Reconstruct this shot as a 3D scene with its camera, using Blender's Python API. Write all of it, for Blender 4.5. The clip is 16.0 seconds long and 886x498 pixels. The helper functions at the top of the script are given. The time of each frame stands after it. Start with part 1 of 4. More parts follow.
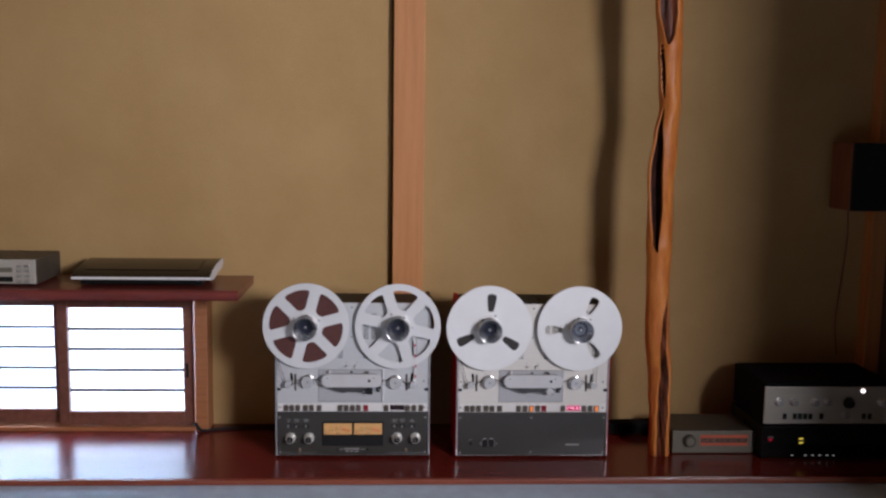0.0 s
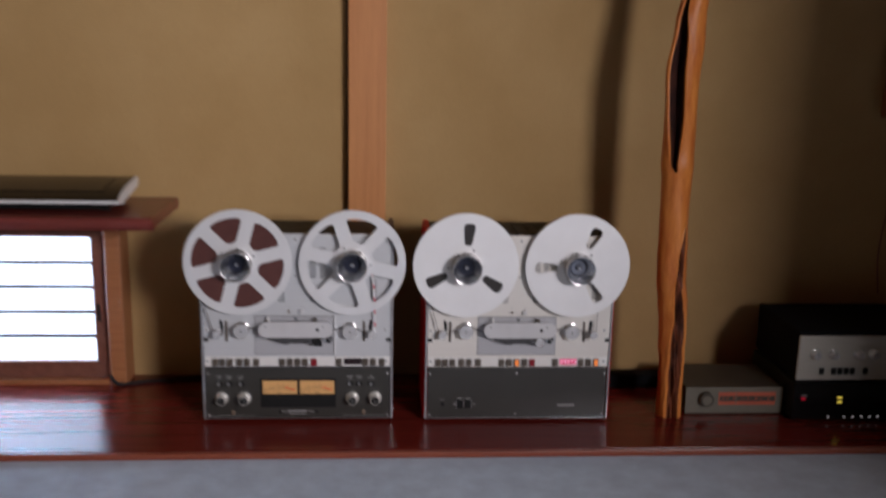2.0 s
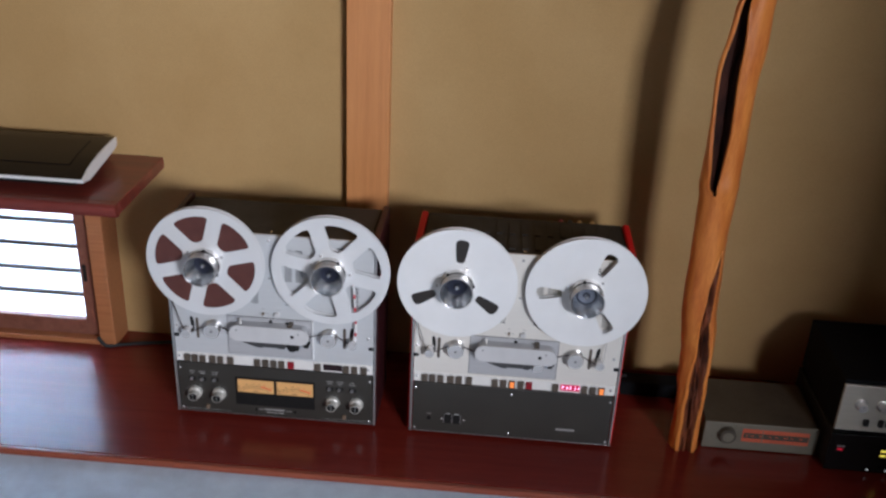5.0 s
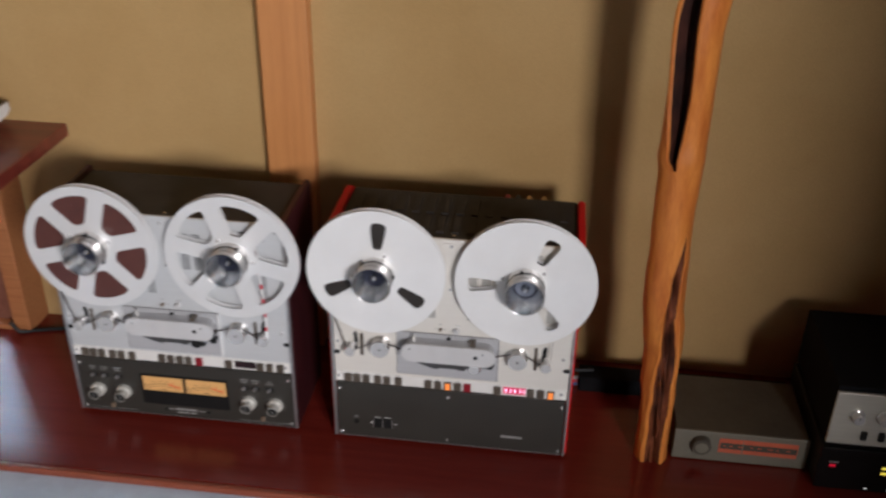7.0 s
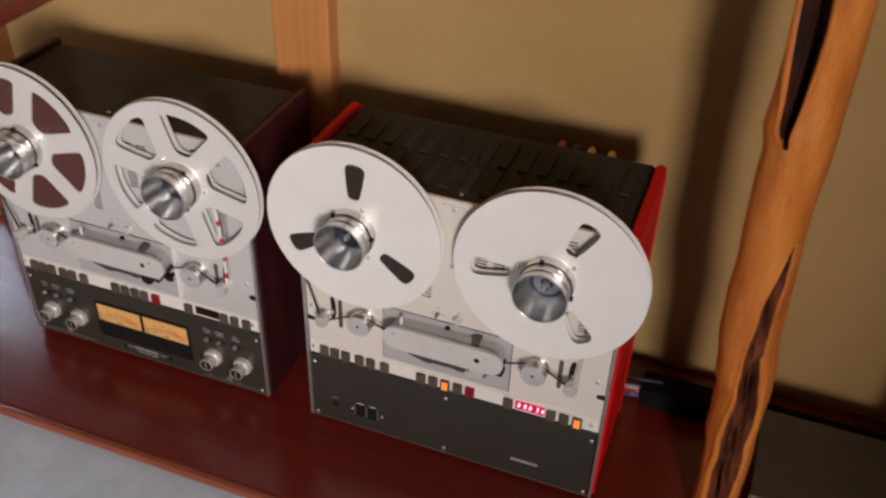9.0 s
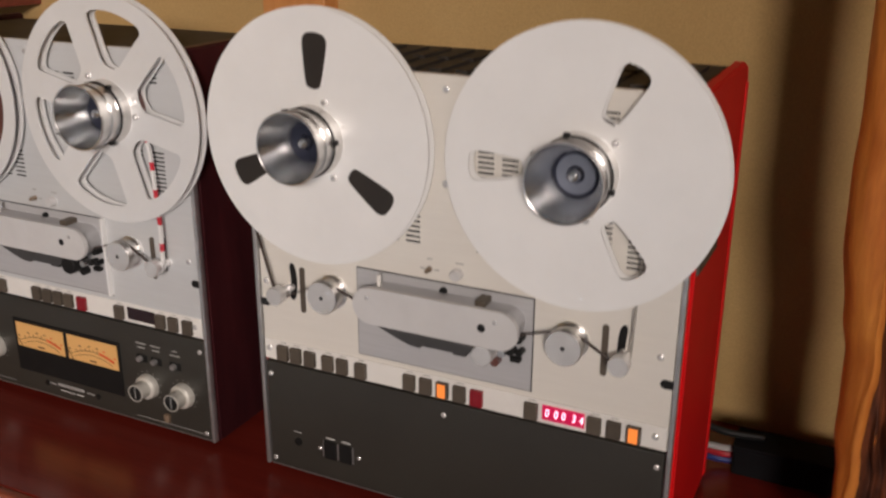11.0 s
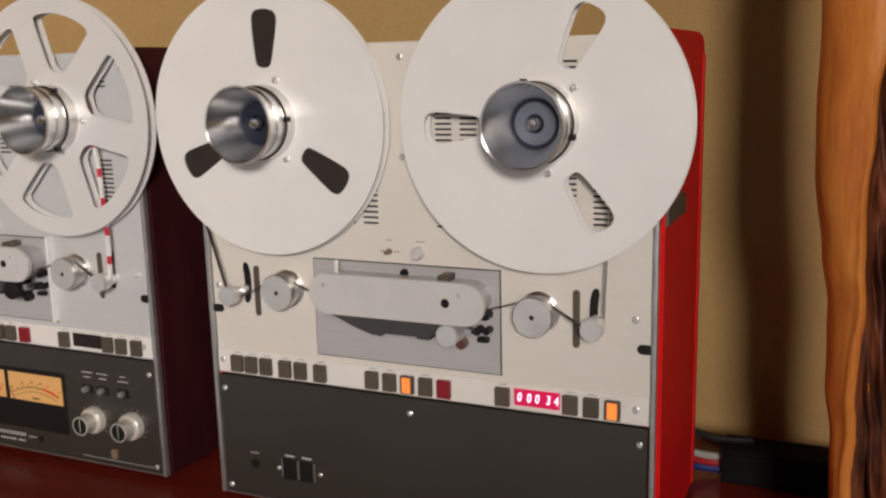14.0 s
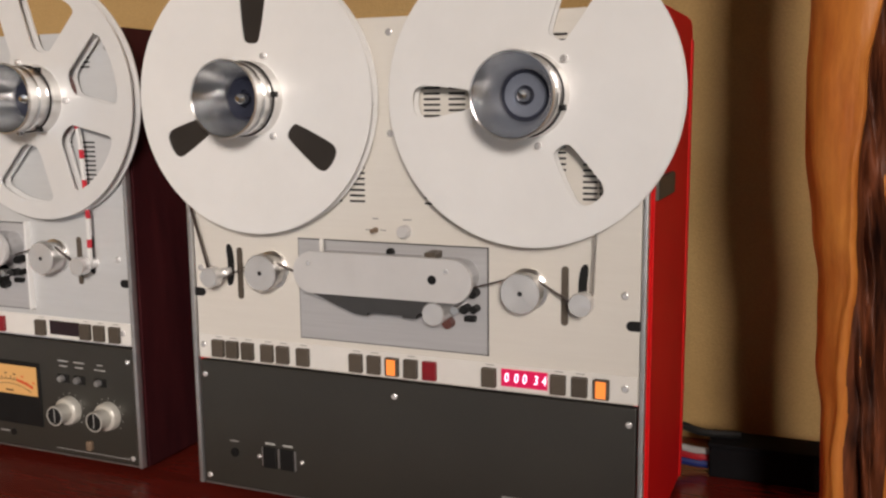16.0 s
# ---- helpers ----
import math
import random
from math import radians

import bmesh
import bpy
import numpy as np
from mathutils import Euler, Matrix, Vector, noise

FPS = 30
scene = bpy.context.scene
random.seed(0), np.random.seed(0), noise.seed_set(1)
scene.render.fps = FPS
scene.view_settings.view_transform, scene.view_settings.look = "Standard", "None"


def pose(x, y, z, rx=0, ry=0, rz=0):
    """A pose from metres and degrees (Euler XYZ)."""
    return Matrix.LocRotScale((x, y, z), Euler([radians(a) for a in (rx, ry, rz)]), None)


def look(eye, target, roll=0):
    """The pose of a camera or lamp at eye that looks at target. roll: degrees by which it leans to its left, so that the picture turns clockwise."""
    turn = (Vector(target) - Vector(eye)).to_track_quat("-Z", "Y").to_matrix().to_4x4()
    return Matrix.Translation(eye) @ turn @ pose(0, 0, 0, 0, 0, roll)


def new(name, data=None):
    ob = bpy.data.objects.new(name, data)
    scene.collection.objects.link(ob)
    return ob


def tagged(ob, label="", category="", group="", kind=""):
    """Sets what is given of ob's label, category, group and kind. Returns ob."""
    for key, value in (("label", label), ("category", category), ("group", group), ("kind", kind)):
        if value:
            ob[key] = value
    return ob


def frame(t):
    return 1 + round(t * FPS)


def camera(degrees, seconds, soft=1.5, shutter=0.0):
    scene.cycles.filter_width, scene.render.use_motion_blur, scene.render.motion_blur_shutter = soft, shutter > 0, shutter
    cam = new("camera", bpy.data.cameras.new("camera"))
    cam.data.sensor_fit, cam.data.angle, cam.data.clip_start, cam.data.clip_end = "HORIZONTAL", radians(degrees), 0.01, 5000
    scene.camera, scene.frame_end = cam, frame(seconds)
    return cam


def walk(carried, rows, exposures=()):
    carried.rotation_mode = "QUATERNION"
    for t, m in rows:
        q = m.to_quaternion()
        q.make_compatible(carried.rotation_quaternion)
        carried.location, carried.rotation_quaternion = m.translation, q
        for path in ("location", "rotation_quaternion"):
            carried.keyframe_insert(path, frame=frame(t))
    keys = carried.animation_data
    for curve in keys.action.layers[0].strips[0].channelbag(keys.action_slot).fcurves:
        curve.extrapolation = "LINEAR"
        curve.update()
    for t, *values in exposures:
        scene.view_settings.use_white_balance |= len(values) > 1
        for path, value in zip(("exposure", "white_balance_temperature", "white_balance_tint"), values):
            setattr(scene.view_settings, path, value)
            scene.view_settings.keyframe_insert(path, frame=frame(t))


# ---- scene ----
cam = camera(50.3, 16.0, soft=2.4, shutter=1.0)
METRES, EYE, TILT, LEAN, TURN = 3.27, 1.047, 0.0, 0.0, -2.7
ROWS = [
    (0.0, -0.0003, 0.0005, -0.0003, 0.1178, -7.0184, -0.7873),
    (0.5, 0.0028, 0.0128, 0.0021, -0.056, -7.6853, -0.7694),
    (1.0, 0.0076, 0.0378, -0.0002, -0.3513, -9.424, -0.4424),
    (1.5, 0.0048, 0.0869, -0.0087, -0.6819, -10.6772, -1.0057),
    (2.0, 0.0094, 0.1793, -0.0142, -1.1099, -12.5976, -1.2271),
    (2.5, 0.0088, 0.2042, 0.0427, -2.44, -17.6461, -1.8836),
    (3.0, 0.029, 0.2152, 0.1043, -1.5408, -20.3767, -2.107),
    (3.5, 0.0479, 0.2296, 0.1181, -0.2191, -21.6414, -2.3144),
    (4.0, 0.0581, 0.261, 0.1164, 2.2072, -23.1091, -2.4739),
    (6.5, 0.1437, 0.3951, 0.1017, 10.5603, -28.3347, -1.9873),
    (7.0, 0.1599, 0.4264, 0.0944, 9.9466, -29.1441, -0.9088),
    (7.5, 0.1947, 0.4752, 0.0887, 14.7742, -31.2123, -1.4331),
    (8.0, 0.2088, 0.511, 0.0795, 19.4506, -33.0031, -1.7061),
    (8.5, 0.2094, 0.5612, 0.0657, 21.8966, -34.735, -1.5445),
    (9.0, 0.2049, 0.5936, 0.0483, 23.3873, -36.2474, -1.6089),
    (11.5, 0.2223, 0.6504, -0.1439, 29.3484, -16.3235, 0.219),
    (12.0, 0.2247, 0.6502, -0.1513, 29.0102, -15.4861, 1.0474),
    (12.5, 0.2259, 0.6502, -0.1558, 28.52, -14.831, 1.0877),
    (13.0, 0.2246, 0.6501, -0.1604, 27.6688, -13.9007, 1.4917),
    (13.5, 0.2226, 0.6499, -0.163, 26.5761, -12.7752, 1.5231),
    (14.0, 0.2213, 0.6499, -0.1684, 26.3999, -11.1549, 1.3589),
    (14.5, 0.2202, 0.6491, -0.1762, 25.9509, -9.576, 1.3257),
    (15.0, 0.2192, 0.6472, -0.1807, 25.5193, -8.594, 0.8219),
    (15.5, 0.2194, 0.6482, -0.1851, 25.3956, -8.6688, 0.6809),
    (16.0, 0.2193, 0.6493, -0.1867, 25.3809, -8.755, 0.5523),
]
EXPOSURES = [(0.0, -0.2, 5700, 16), (1.5, -0.24, 5750, 16), (2.0, -0.36, 5900, 18), (2.5, -0.28, 5800, 17), (3.0, -0.06, 5550, 14), (4.0, 0.16, 5450, 12), (6.5, 0.05, 5700, 10), (7.0, 0.16, 5950, 12), (7.5, 0.38, 6150, 13), (8.0, 0.28, 6050, 12), (8.5, 0.23, 6150, 12), (9.0, 0.11, 6700, 17), (12.0, 0.06, 6800, 14), (13.0, 0.14, 6750, 13), (14.0, 0.18, 6750, 13), (15.5, 0.3, 6800, 13), (16.0, 0.3, 6800, 13)]
walk(cam, [(t, pose(0, 0, EYE, TILT, LEAN, TURN) @ pose(METRES * x, METRES * y, METRES * z, 90 + pitch, roll, yaw)) for t, x, y, z, yaw, pitch, roll in ROWS], EXPOSURES)

# ---- world and lights ----
world = bpy.data.worlds.new("sky")
scene.world = world
world.use_nodes = True
wn = world.node_tree.nodes
sky = wn.new("ShaderNodeTexSky")
sky.sky_type, sky.sun_disc = "NISHITA", False
sky.sun_elevation, sky.sun_rotation = radians(38), radians(160)
world.node_tree.links.new(sky.outputs[0], wn["Background"].inputs[0])
wn["Background"].inputs[1].default_value = 0.1


def area_lamp(name, eye, target, w, h, watts, colour):
    data = bpy.data.lights.new(name, "AREA")
    data.shape, data.size, data.size_y, data.energy, data.color = "RECTANGLE", w, h, watts, colour
    ob = new(name, data)
    ob.matrix_world = look(eye, target)
    return ob


WINDOW_X, WINDOW_Y, WINDOW_Z = 3.05, -2.2, 1.93
area_lamp("window_daylight", (WINDOW_X, WINDOW_Y, WINDOW_Z), (WINDOW_X, 3.0, WINDOW_Z - 0.6), 1.6, 0.86, 330, (1.0, 0.93, 0.87))
area_lamp("low_window_daylight", (-1.25, 3.62, 0.3), (-1.25, 3.2, 0.27), 1.1, 0.5, 105, (0.62, 0.81, 1.0))


# ---- materials ----
def mat(name, c1, c2=None, scale=40.0, stretch=(1, 1, 1), rough=0.5, rough2=None, metal=0.0, bump=0.0, coat=0.0, fine=0.0, contrast=(0.35, 0.65), bump_scale=None, vary=0.0, spec=0.5):
    m = bpy.data.materials.new(name)
    m.use_nodes = True
    n, l = m.node_tree.nodes, m.node_tree.links
    b = n["Principled BSDF"]
    b.inputs["Roughness"].default_value, b.inputs["Metallic"].default_value = rough, metal
    b.inputs["Specular IOR Level"].default_value = spec
    b.inputs["Coat Weight"].default_value, b.inputs["Coat Roughness"].default_value = coat, 0.12
    if c2 is None:
        c2 = tuple(v * 0.8 for v in c1)
    tc, mp = n.new("ShaderNodeTexCoord"), n.new("ShaderNodeMapping")
    mp.inputs["Scale"].default_value = stretch
    l.new(tc.outputs["Object"], mp.inputs[0])
    t1 = n.new("ShaderNodeTexNoise")
    t1.inputs["Scale"].default_value, t1.inputs["Detail"].default_value, t1.inputs["Roughness"].default_value = scale, 6, 0.6
    l.new(mp.outputs[0], t1.inputs["Vector"])
    ramp = n.new("ShaderNodeValToRGB")
    ramp.color_ramp.elements[0].position, ramp.color_ramp.elements[1].position = contrast
    ramp.color_ramp.elements[0].color, ramp.color_ramp.elements[1].color = (*c2, 1), (*c1, 1)
    l.new(t1.outputs[0], ramp.inputs[0])
    out = ramp.outputs[0]
    t2 = n.new("ShaderNodeTexNoise")
    t2.inputs["Scale"].default_value, t2.inputs["Detail"].default_value = (bump_scale or scale * 9), 3
    l.new(mp.outputs[0], t2.inputs["Vector"])
    if fine:
        mix = n.new("ShaderNodeMix")
        mix.data_type, mix.blend_type = "RGBA", "OVERLAY"
        mix.inputs[0].default_value = fine
        l.new(out, mix.inputs[6])
        l.new(t2.outputs[0], mix.inputs[7])
        out = mix.outputs[2]
    if vary:
        info, hsv, ma = n.new("ShaderNodeObjectInfo"), n.new("ShaderNodeHueSaturation"), n.new("ShaderNodeMapRange")
        ma.inputs[3].default_value, ma.inputs[4].default_value = 1 - vary, 1 + vary
        l.new(info.outputs["Random"], ma.inputs[0])
        l.new(ma.outputs[0], hsv.inputs["Value"])
        l.new(out, hsv.inputs["Color"])
        out = hsv.outputs[0]
    l.new(out, b.inputs["Base Color"])
    if rough2 is not None:
        mr = n.new("ShaderNodeMapRange")
        mr.inputs[3].default_value, mr.inputs[4].default_value = rough, rough2
        l.new(t1.outputs[0], mr.inputs[0])
        l.new(mr.outputs[0], b.inputs["Roughness"])
    if bump:
        bp = n.new("ShaderNodeBump")
        bp.inputs["Strength"].default_value, bp.inputs["Distance"].default_value = bump, 0.002
        l.new(t2.outputs[0], bp.inputs["Height"])
        l.new(bp.outputs[0], b.inputs["Normal"])
    return m


def glow(name, colour, strength, base=None):
    m = mat(name, base or colour, base or colour, rough=0.4)
    b = m.node_tree.nodes["Principled BSDF"]
    b.inputs["Emission Color"].default_value, b.inputs["Emission Strength"].default_value = (*colour, 1), strength
    return m


M_WALL = mat("sand_plaster", (0.50, 0.326, 0.134), (0.445, 0.280, 0.107), scale=3.0, rough=0.93, bump=0.5, fine=0.22, bump_scale=420)
M_POST = mat("cedar", (0.62, 0.272, 0.088), (0.54, 0.222, 0.068), scale=6, stretch=(9, 9, 0.4), rough=0.5, bump=0.1, fine=0.15, coat=0.1)
# darker cedar; includes the shelf's shade on the window post
M_SILL = mat("darkened_cedar", (0.40, 0.165, 0.063), (0.31, 0.118, 0.043), scale=9, stretch=(0.5, 14, 14), rough=0.45, bump=0.1, fine=0.15)
M_BOARD = mat("lacquered_board", (0.165, 0.0185, 0.0115), (0.135, 0.014, 0.009), scale=5, stretch=(0.6, 9, 9), rough=0.20, rough2=0.235, bump=0.004, spec=0.5, coat=0.0, fine=0.15)
M_BOARD_EDGE = mat("board_edge", (0.27, 0.07, 0.033), (0.20, 0.045, 0.021), scale=6, stretch=(0.6, 9, 9), rough=0.35, coat=0.2, fine=0.2)
M_SHELF = mat("shelf_wood", (0.21, 0.04, 0.028), (0.13, 0.022, 0.016), scale=5, stretch=(0.6, 9, 9), rough=0.3, rough2=0.4, coat=0.25, fine=0.2, bump=0.05)
M_SASH = mat("sash_wood", (0.21, 0.085, 0.055), (0.15, 0.055, 0.035), scale=8, stretch=(6, 6, 6), rough=0.5, fine=0.2)
M_MUNTIN = mat("muntin_wood", (0.05, 0.03, 0.022), rough=0.7)
M_FLOOR = mat("grey_blue_carpet", (0.63, 0.735, 0.85), (0.52, 0.605, 0.71), scale=14, rough=0.95, bump=0.7, fine=0.35, bump_scale=500)
# unseen walls and ceiling are darkened to hold down bounced light
M_ROOM = mat("low_bounce_walls", (0.07, 0.042, 0.028), (0.05, 0.030, 0.020), scale=4, stretch=(8, 8, 0.5), rough=0.6)
M_CEIL = mat("low_bounce_ceiling", (0.06, 0.035, 0.022), (0.04, 0.024, 0.015), scale=4, stretch=(0.5, 8, 8), rough=0.6)
M_POLE = mat("polished_trunk", (0.72, 0.255, 0.047), (0.50, 0.135, 0.024), scale=7, stretch=(5, 5, 0.9), rough=0.36, rough2=0.5, bump=0.3, coat=0.02, fine=0.25, bump_scale=60, spec=0.32)
M_POLE_DARK = mat("near_black_hollow", (0.050, 0.016, 0.010), (0.014, 0.006, 0.005), scale=16, stretch=(3, 3, 0.8), rough=0.75, bump=1.0, fine=0.4, bump_scale=70, spec=0.12)
M_POLE_BURL = mat("red_brown_burl", (0.22, 0.062, 0.024), (0.024, 0.009, 0.007), scale=11, stretch=(4, 4, 0.8), rough=0.5, bump=1.0, fine=0.5, bump_scale=45, spec=0.3)
M_SILVER = mat("brushed_front", (0.75, 0.718, 0.66), (0.73, 0.698, 0.64), scale=30, stretch=(0.3, 1, 6), rough=0.5, metal=0.15, bump=0.02, fine=0.06, spec=0.3)
# greyer front metal for the wooden-cased deck
M_SILVER_GREYER = mat("brushed_front_greyer", (0.615, 0.625, 0.63), (0.59, 0.60, 0.605), scale=30, stretch=(0.3, 1, 6), rough=0.46, metal=0.25, bump=0.02, fine=0.06, spec=0.3)
M_STRIP = mat("pale_strip", (0.80, 0.78, 0.74), (0.76, 0.74, 0.70), scale=30, rough=0.45, metal=0.05)
M_PLATE = mat("head_plate", (0.50, 0.50, 0.51), (0.46, 0.46, 0.47), scale=30, stretch=(0.3, 1, 9), rough=0.4, metal=0.2)
M_COVER = mat("satin_cover", (0.66, 0.65, 0.645), (0.62, 0.61, 0.605), scale=25, rough=0.38, metal=0.2)
M_RAIL = mat("aluminium_rail", (0.60, 0.60, 0.60), rough=0.35, metal=0.8)
M_REEL = mat("anodised_reel", (0.92, 0.915, 0.90), (0.88, 0.875, 0.86), scale=12, rough=0.40, metal=0.22, fine=0.06)
M_REEL_A = mat("satin_reel", (0.82, 0.82, 0.815), (0.78, 0.78, 0.775), scale=12, rough=0.4, metal=0.28, fine=0.06)
M_HUB = mat("satin_turned_metal", (0.90, 0.885, 0.86), (0.78, 0.765, 0.745), scale=8, stretch=(1, 60, 1), rough=0.26, rough2=0.34, metal=1.0)


def turned(m, amount):
    """Fine grooves round the axis, as a lathe leaves them."""
    n, l = m.node_tree.nodes, m.node_tree.links
    t = n.new("ShaderNodeTangent")
    t.direction_type, t.axis = "RADIAL", "Y"
    l.new(t.outputs[0], n["Principled BSDF"].inputs["Tangent"])
    n["Principled BSDF"].inputs["Anisotropic"].default_value = amount
    n["Principled BSDF"].inputs["Anisotropic Rotation"].default_value = 0.25


turned(M_HUB, 0.9)
# hub metal greyed to stand in for the dark room reflected inside
M_CUP = mat("greyed_cup", (0.76, 0.77, 0.78), (0.70, 0.71, 0.72), scale=8, stretch=(1, 60, 1), rough=0.24, rough2=0.27, metal=1.0)
turned(M_CUP, 0.9)
M_SHIELD = mat("dark_grey_shield", (0.052, 0.052, 0.053), (0.044, 0.044, 0.045), rough=0.5)
M_CHROME = mat("turned_metal", (0.86, 0.85, 0.84), (0.74, 0.73, 0.72), scale=8, stretch=(1, 60, 1), rough=0.12, rough2=0.24, metal=1.0)
M_ROLLER = mat("turned_roller", (0.84, 0.83, 0.82), (0.76, 0.75, 0.74), scale=20, rough=0.26, metal=0.6)
turned(M_ROLLER, 0.6)
M_KNOB = mat("satin_knob", (0.66, 0.645, 0.59), (0.60, 0.585, 0.53), scale=20, rough=0.3, metal=0.3)
M_SLIDER = mat("brown_slider", (0.23, 0.165, 0.115), (0.17, 0.12, 0.08), scale=60, rough=0.5)
M_HUBCORE = mat("grey_core", (0.13, 0.145, 0.185), (0.105, 0.12, 0.155), scale=20, rough=0.5)
M_NAVY = mat("dark_core", (0.014, 0.017, 0.032), rough=0.5, spec=0.25)
M_BLACK = mat("black_plastic", (0.010, 0.010, 0.010), (0.007, 0.007, 0.007), rough=0.55, spec=0.3)
M_GLOSS = mat("gloss_black", (0.008, 0.007, 0.007), rough=0.16, spec=0.28)
M_BLACKBOARD = mat("black_strip", (0.007, 0.007, 0.008), (0.005, 0.005, 0.006), scale=12, rough=0.9, fine=0.3, spec=0.15)
M_TOP = mat("black_perforated_sheet", (0.042, 0.037, 0.033), (0.026, 0.023, 0.020), scale=14, rough=0.6, spec=0.2, bump=0.4, fine=0.3, bump_scale=500)
M_DARKPANEL = mat("dark_grey_panel", (0.035, 0.033, 0.0275), (0.029, 0.027, 0.0225), scale=8, spec=0.65, rough=0.42, fine=0.15, bump_scale=600, bump=0.04)
M_WOODCASE = mat("dark_mahogany_case", (0.050, 0.010, 0.012), (0.030, 0.006, 0.008), scale=8, stretch=(4, 4, 0.7), rough=0.45, fine=0.2, spec=0.3)
M_RED = mat("red_paint", (0.72, 0.008, 0.009), (0.66, 0.007, 0.008), scale=10, rough=0.55, bump=0.05, spec=0.22)
M_TAPE = mat("brown_tape", (0.050, 0.030, 0.022), (0.038, 0.022, 0.016), scale=30, stretch=(1, 1, 1), rough=0.35)
# the tape's sheen, put in as a pale colour for the rising strand
M_TAPE_SHEEN = mat("pale_tape_sheen", (0.30, 0.275, 0.245), (0.24, 0.22, 0.195), scale=30, rough=0.35)
M_TAPEPACK_A = mat("wound_tape", (0.11, 0.038, 0.030), (0.085, 0.028, 0.023), scale=18, rough=0.4)
M_TAPEPACK_B = mat("dark_wound_tape", (0.030, 0.024, 0.020), (0.022, 0.018, 0.015), scale=18, rough=0.45)
M_BUTTON = mat("grey_button", (0.088, 0.070, 0.052), (0.076, 0.060, 0.045), rough=0.5, vary=0.15)
M_REDBUTTON = mat("red_button", (0.26, 0.008, 0.016), rough=0.35)
M_LIT = glow("lit_button", (1.0, 0.26, 0.045), 0.85, (0.30, 0.09, 0.02))
M_DISPLAY = glow("display_window", (0.85, 0.002, 0.09), 0.62, (0.05, 0.002, 0.01))
M_DIGIT = glow("display_digit", (1.0, 0.62, 0.78), 2.2, (0.5, 0.2, 0.3))
M_DISPLAY_OFF = mat("dark_display", (0.022, 0.008, 0.010), rough=0.2)
M_METER = glow("lit_meter_face", (1.0, 0.52, 0.17), 0.27, (0.36, 0.20, 0.075))
M_METER_INK = mat("meter_ink", (0.10, 0.055, 0.03), rough=0.7)
M_METER_RED = mat("meter_red", (0.75, 0.10, 0.03), rough=0.7)
M_PRINT = mat("pale_print", (0.50, 0.50, 0.48), rough=0.6)
M_PRINT_DARK = mat("grey_print", (0.33, 0.32, 0.31), rough=0.6)
M_WHITE = mat("white_plastic", (0.78, 0.78, 0.77), (0.74, 0.74, 0.73), rough=0.35)
M_LEADER_RED = mat("red_leader", (0.62, 0.03, 0.05), rough=0.5)
M_GREYBOX = mat("grey_metal_box", (0.20, 0.184, 0.140), (0.175, 0.160, 0.122), scale=14, rough=0.5, metal=0.2, fine=0.1)
M_TUNERTOP = mat("brown_grey_case", (0.085, 0.07, 0.05), (0.065, 0.053, 0.04), scale=10, rough=0.55, fine=0.2)
M_ORANGE = mat("orange_scale", (0.62, 0.13, 0.06), (0.52, 0.10, 0.05), scale=20, rough=0.5)
M_AMPFACE = mat("brushed_amp_face", (0.55, 0.52, 0.445), (0.50, 0.475, 0.41), scale=30, stretch=(0.3, 1, 9), rough=0.4, metal=0.3)
M_WALNUT = mat("walnut_veneer", (0.22, 0.07, 0.03), (0.14, 0.04, 0.018), scale=8, stretch=(6, 6, 0.7), rough=0.4, fine=0.2)
M_CLOTH = mat("black_grille_cloth", (0.008, 0.008, 0.009), rough=0.9, bump=0.5, bump_scale=900)
M_BLUE = mat("blue_cable", (0.010, 0.024, 0.15), rough=0.45)
M_REDCABLE = mat("red_cable", (0.42, 0.012, 0.02), rough=0.45)
M_GREYCABLE = mat("grey_cable", (0.45, 0.44, 0.43), rough=0.45)
M_LED_Y = glow("yellow_led", (1.0, 0.75, 0.08), 0.7)
M_LED_W = glow("white_led", (1.0, 0.92, 0.85), 0.4)
M_LED_R = glow("red_led", (0.8, 0.01, 0.04), 0.2)
M_LED_PINK = glow("power_lamp", (1.0, 0.80, 0.72), 4.0)
M_BRASS = mat("brass", (0.62, 0.42, 0.16), rough=0.35, metal=0.9)

M_PAPER = bpy.data.materials.new("shoji_paper")
M_PAPER.use_nodes = True
pn, pl = M_PAPER.node_tree.nodes, M_PAPER.node_tree.links
tr, df, mx = pn.new("ShaderNodeBsdfTranslucent"), pn.new("ShaderNodeBsdfDiffuse"), pn.new("ShaderNodeMixShader")
fib = pn.new("ShaderNodeTexNoise")
fib.inputs["Scale"].default_value, fib.inputs["Detail"].default_value = 60, 6
pr = pn.new("ShaderNodeValToRGB")
pr.color_ramp.elements[0].color, pr.color_ramp.elements[1].color = (0.80, 0.80, 0.80, 1), (0.88, 0.88, 0.88, 1)
pl.new(fib.outputs[0], pr.inputs[0])
pl.new(pr.outputs[0], tr.inputs[0])
pl.new(pr.outputs[0], df.inputs[0])
mx.inputs[0].default_value = 0.35
pl.new(tr.outputs[0], mx.inputs[1])
pl.new(df.outputs[0], mx.inputs[2])
pl.new(mx.outputs[0], pn["Material Output"].inputs[0])


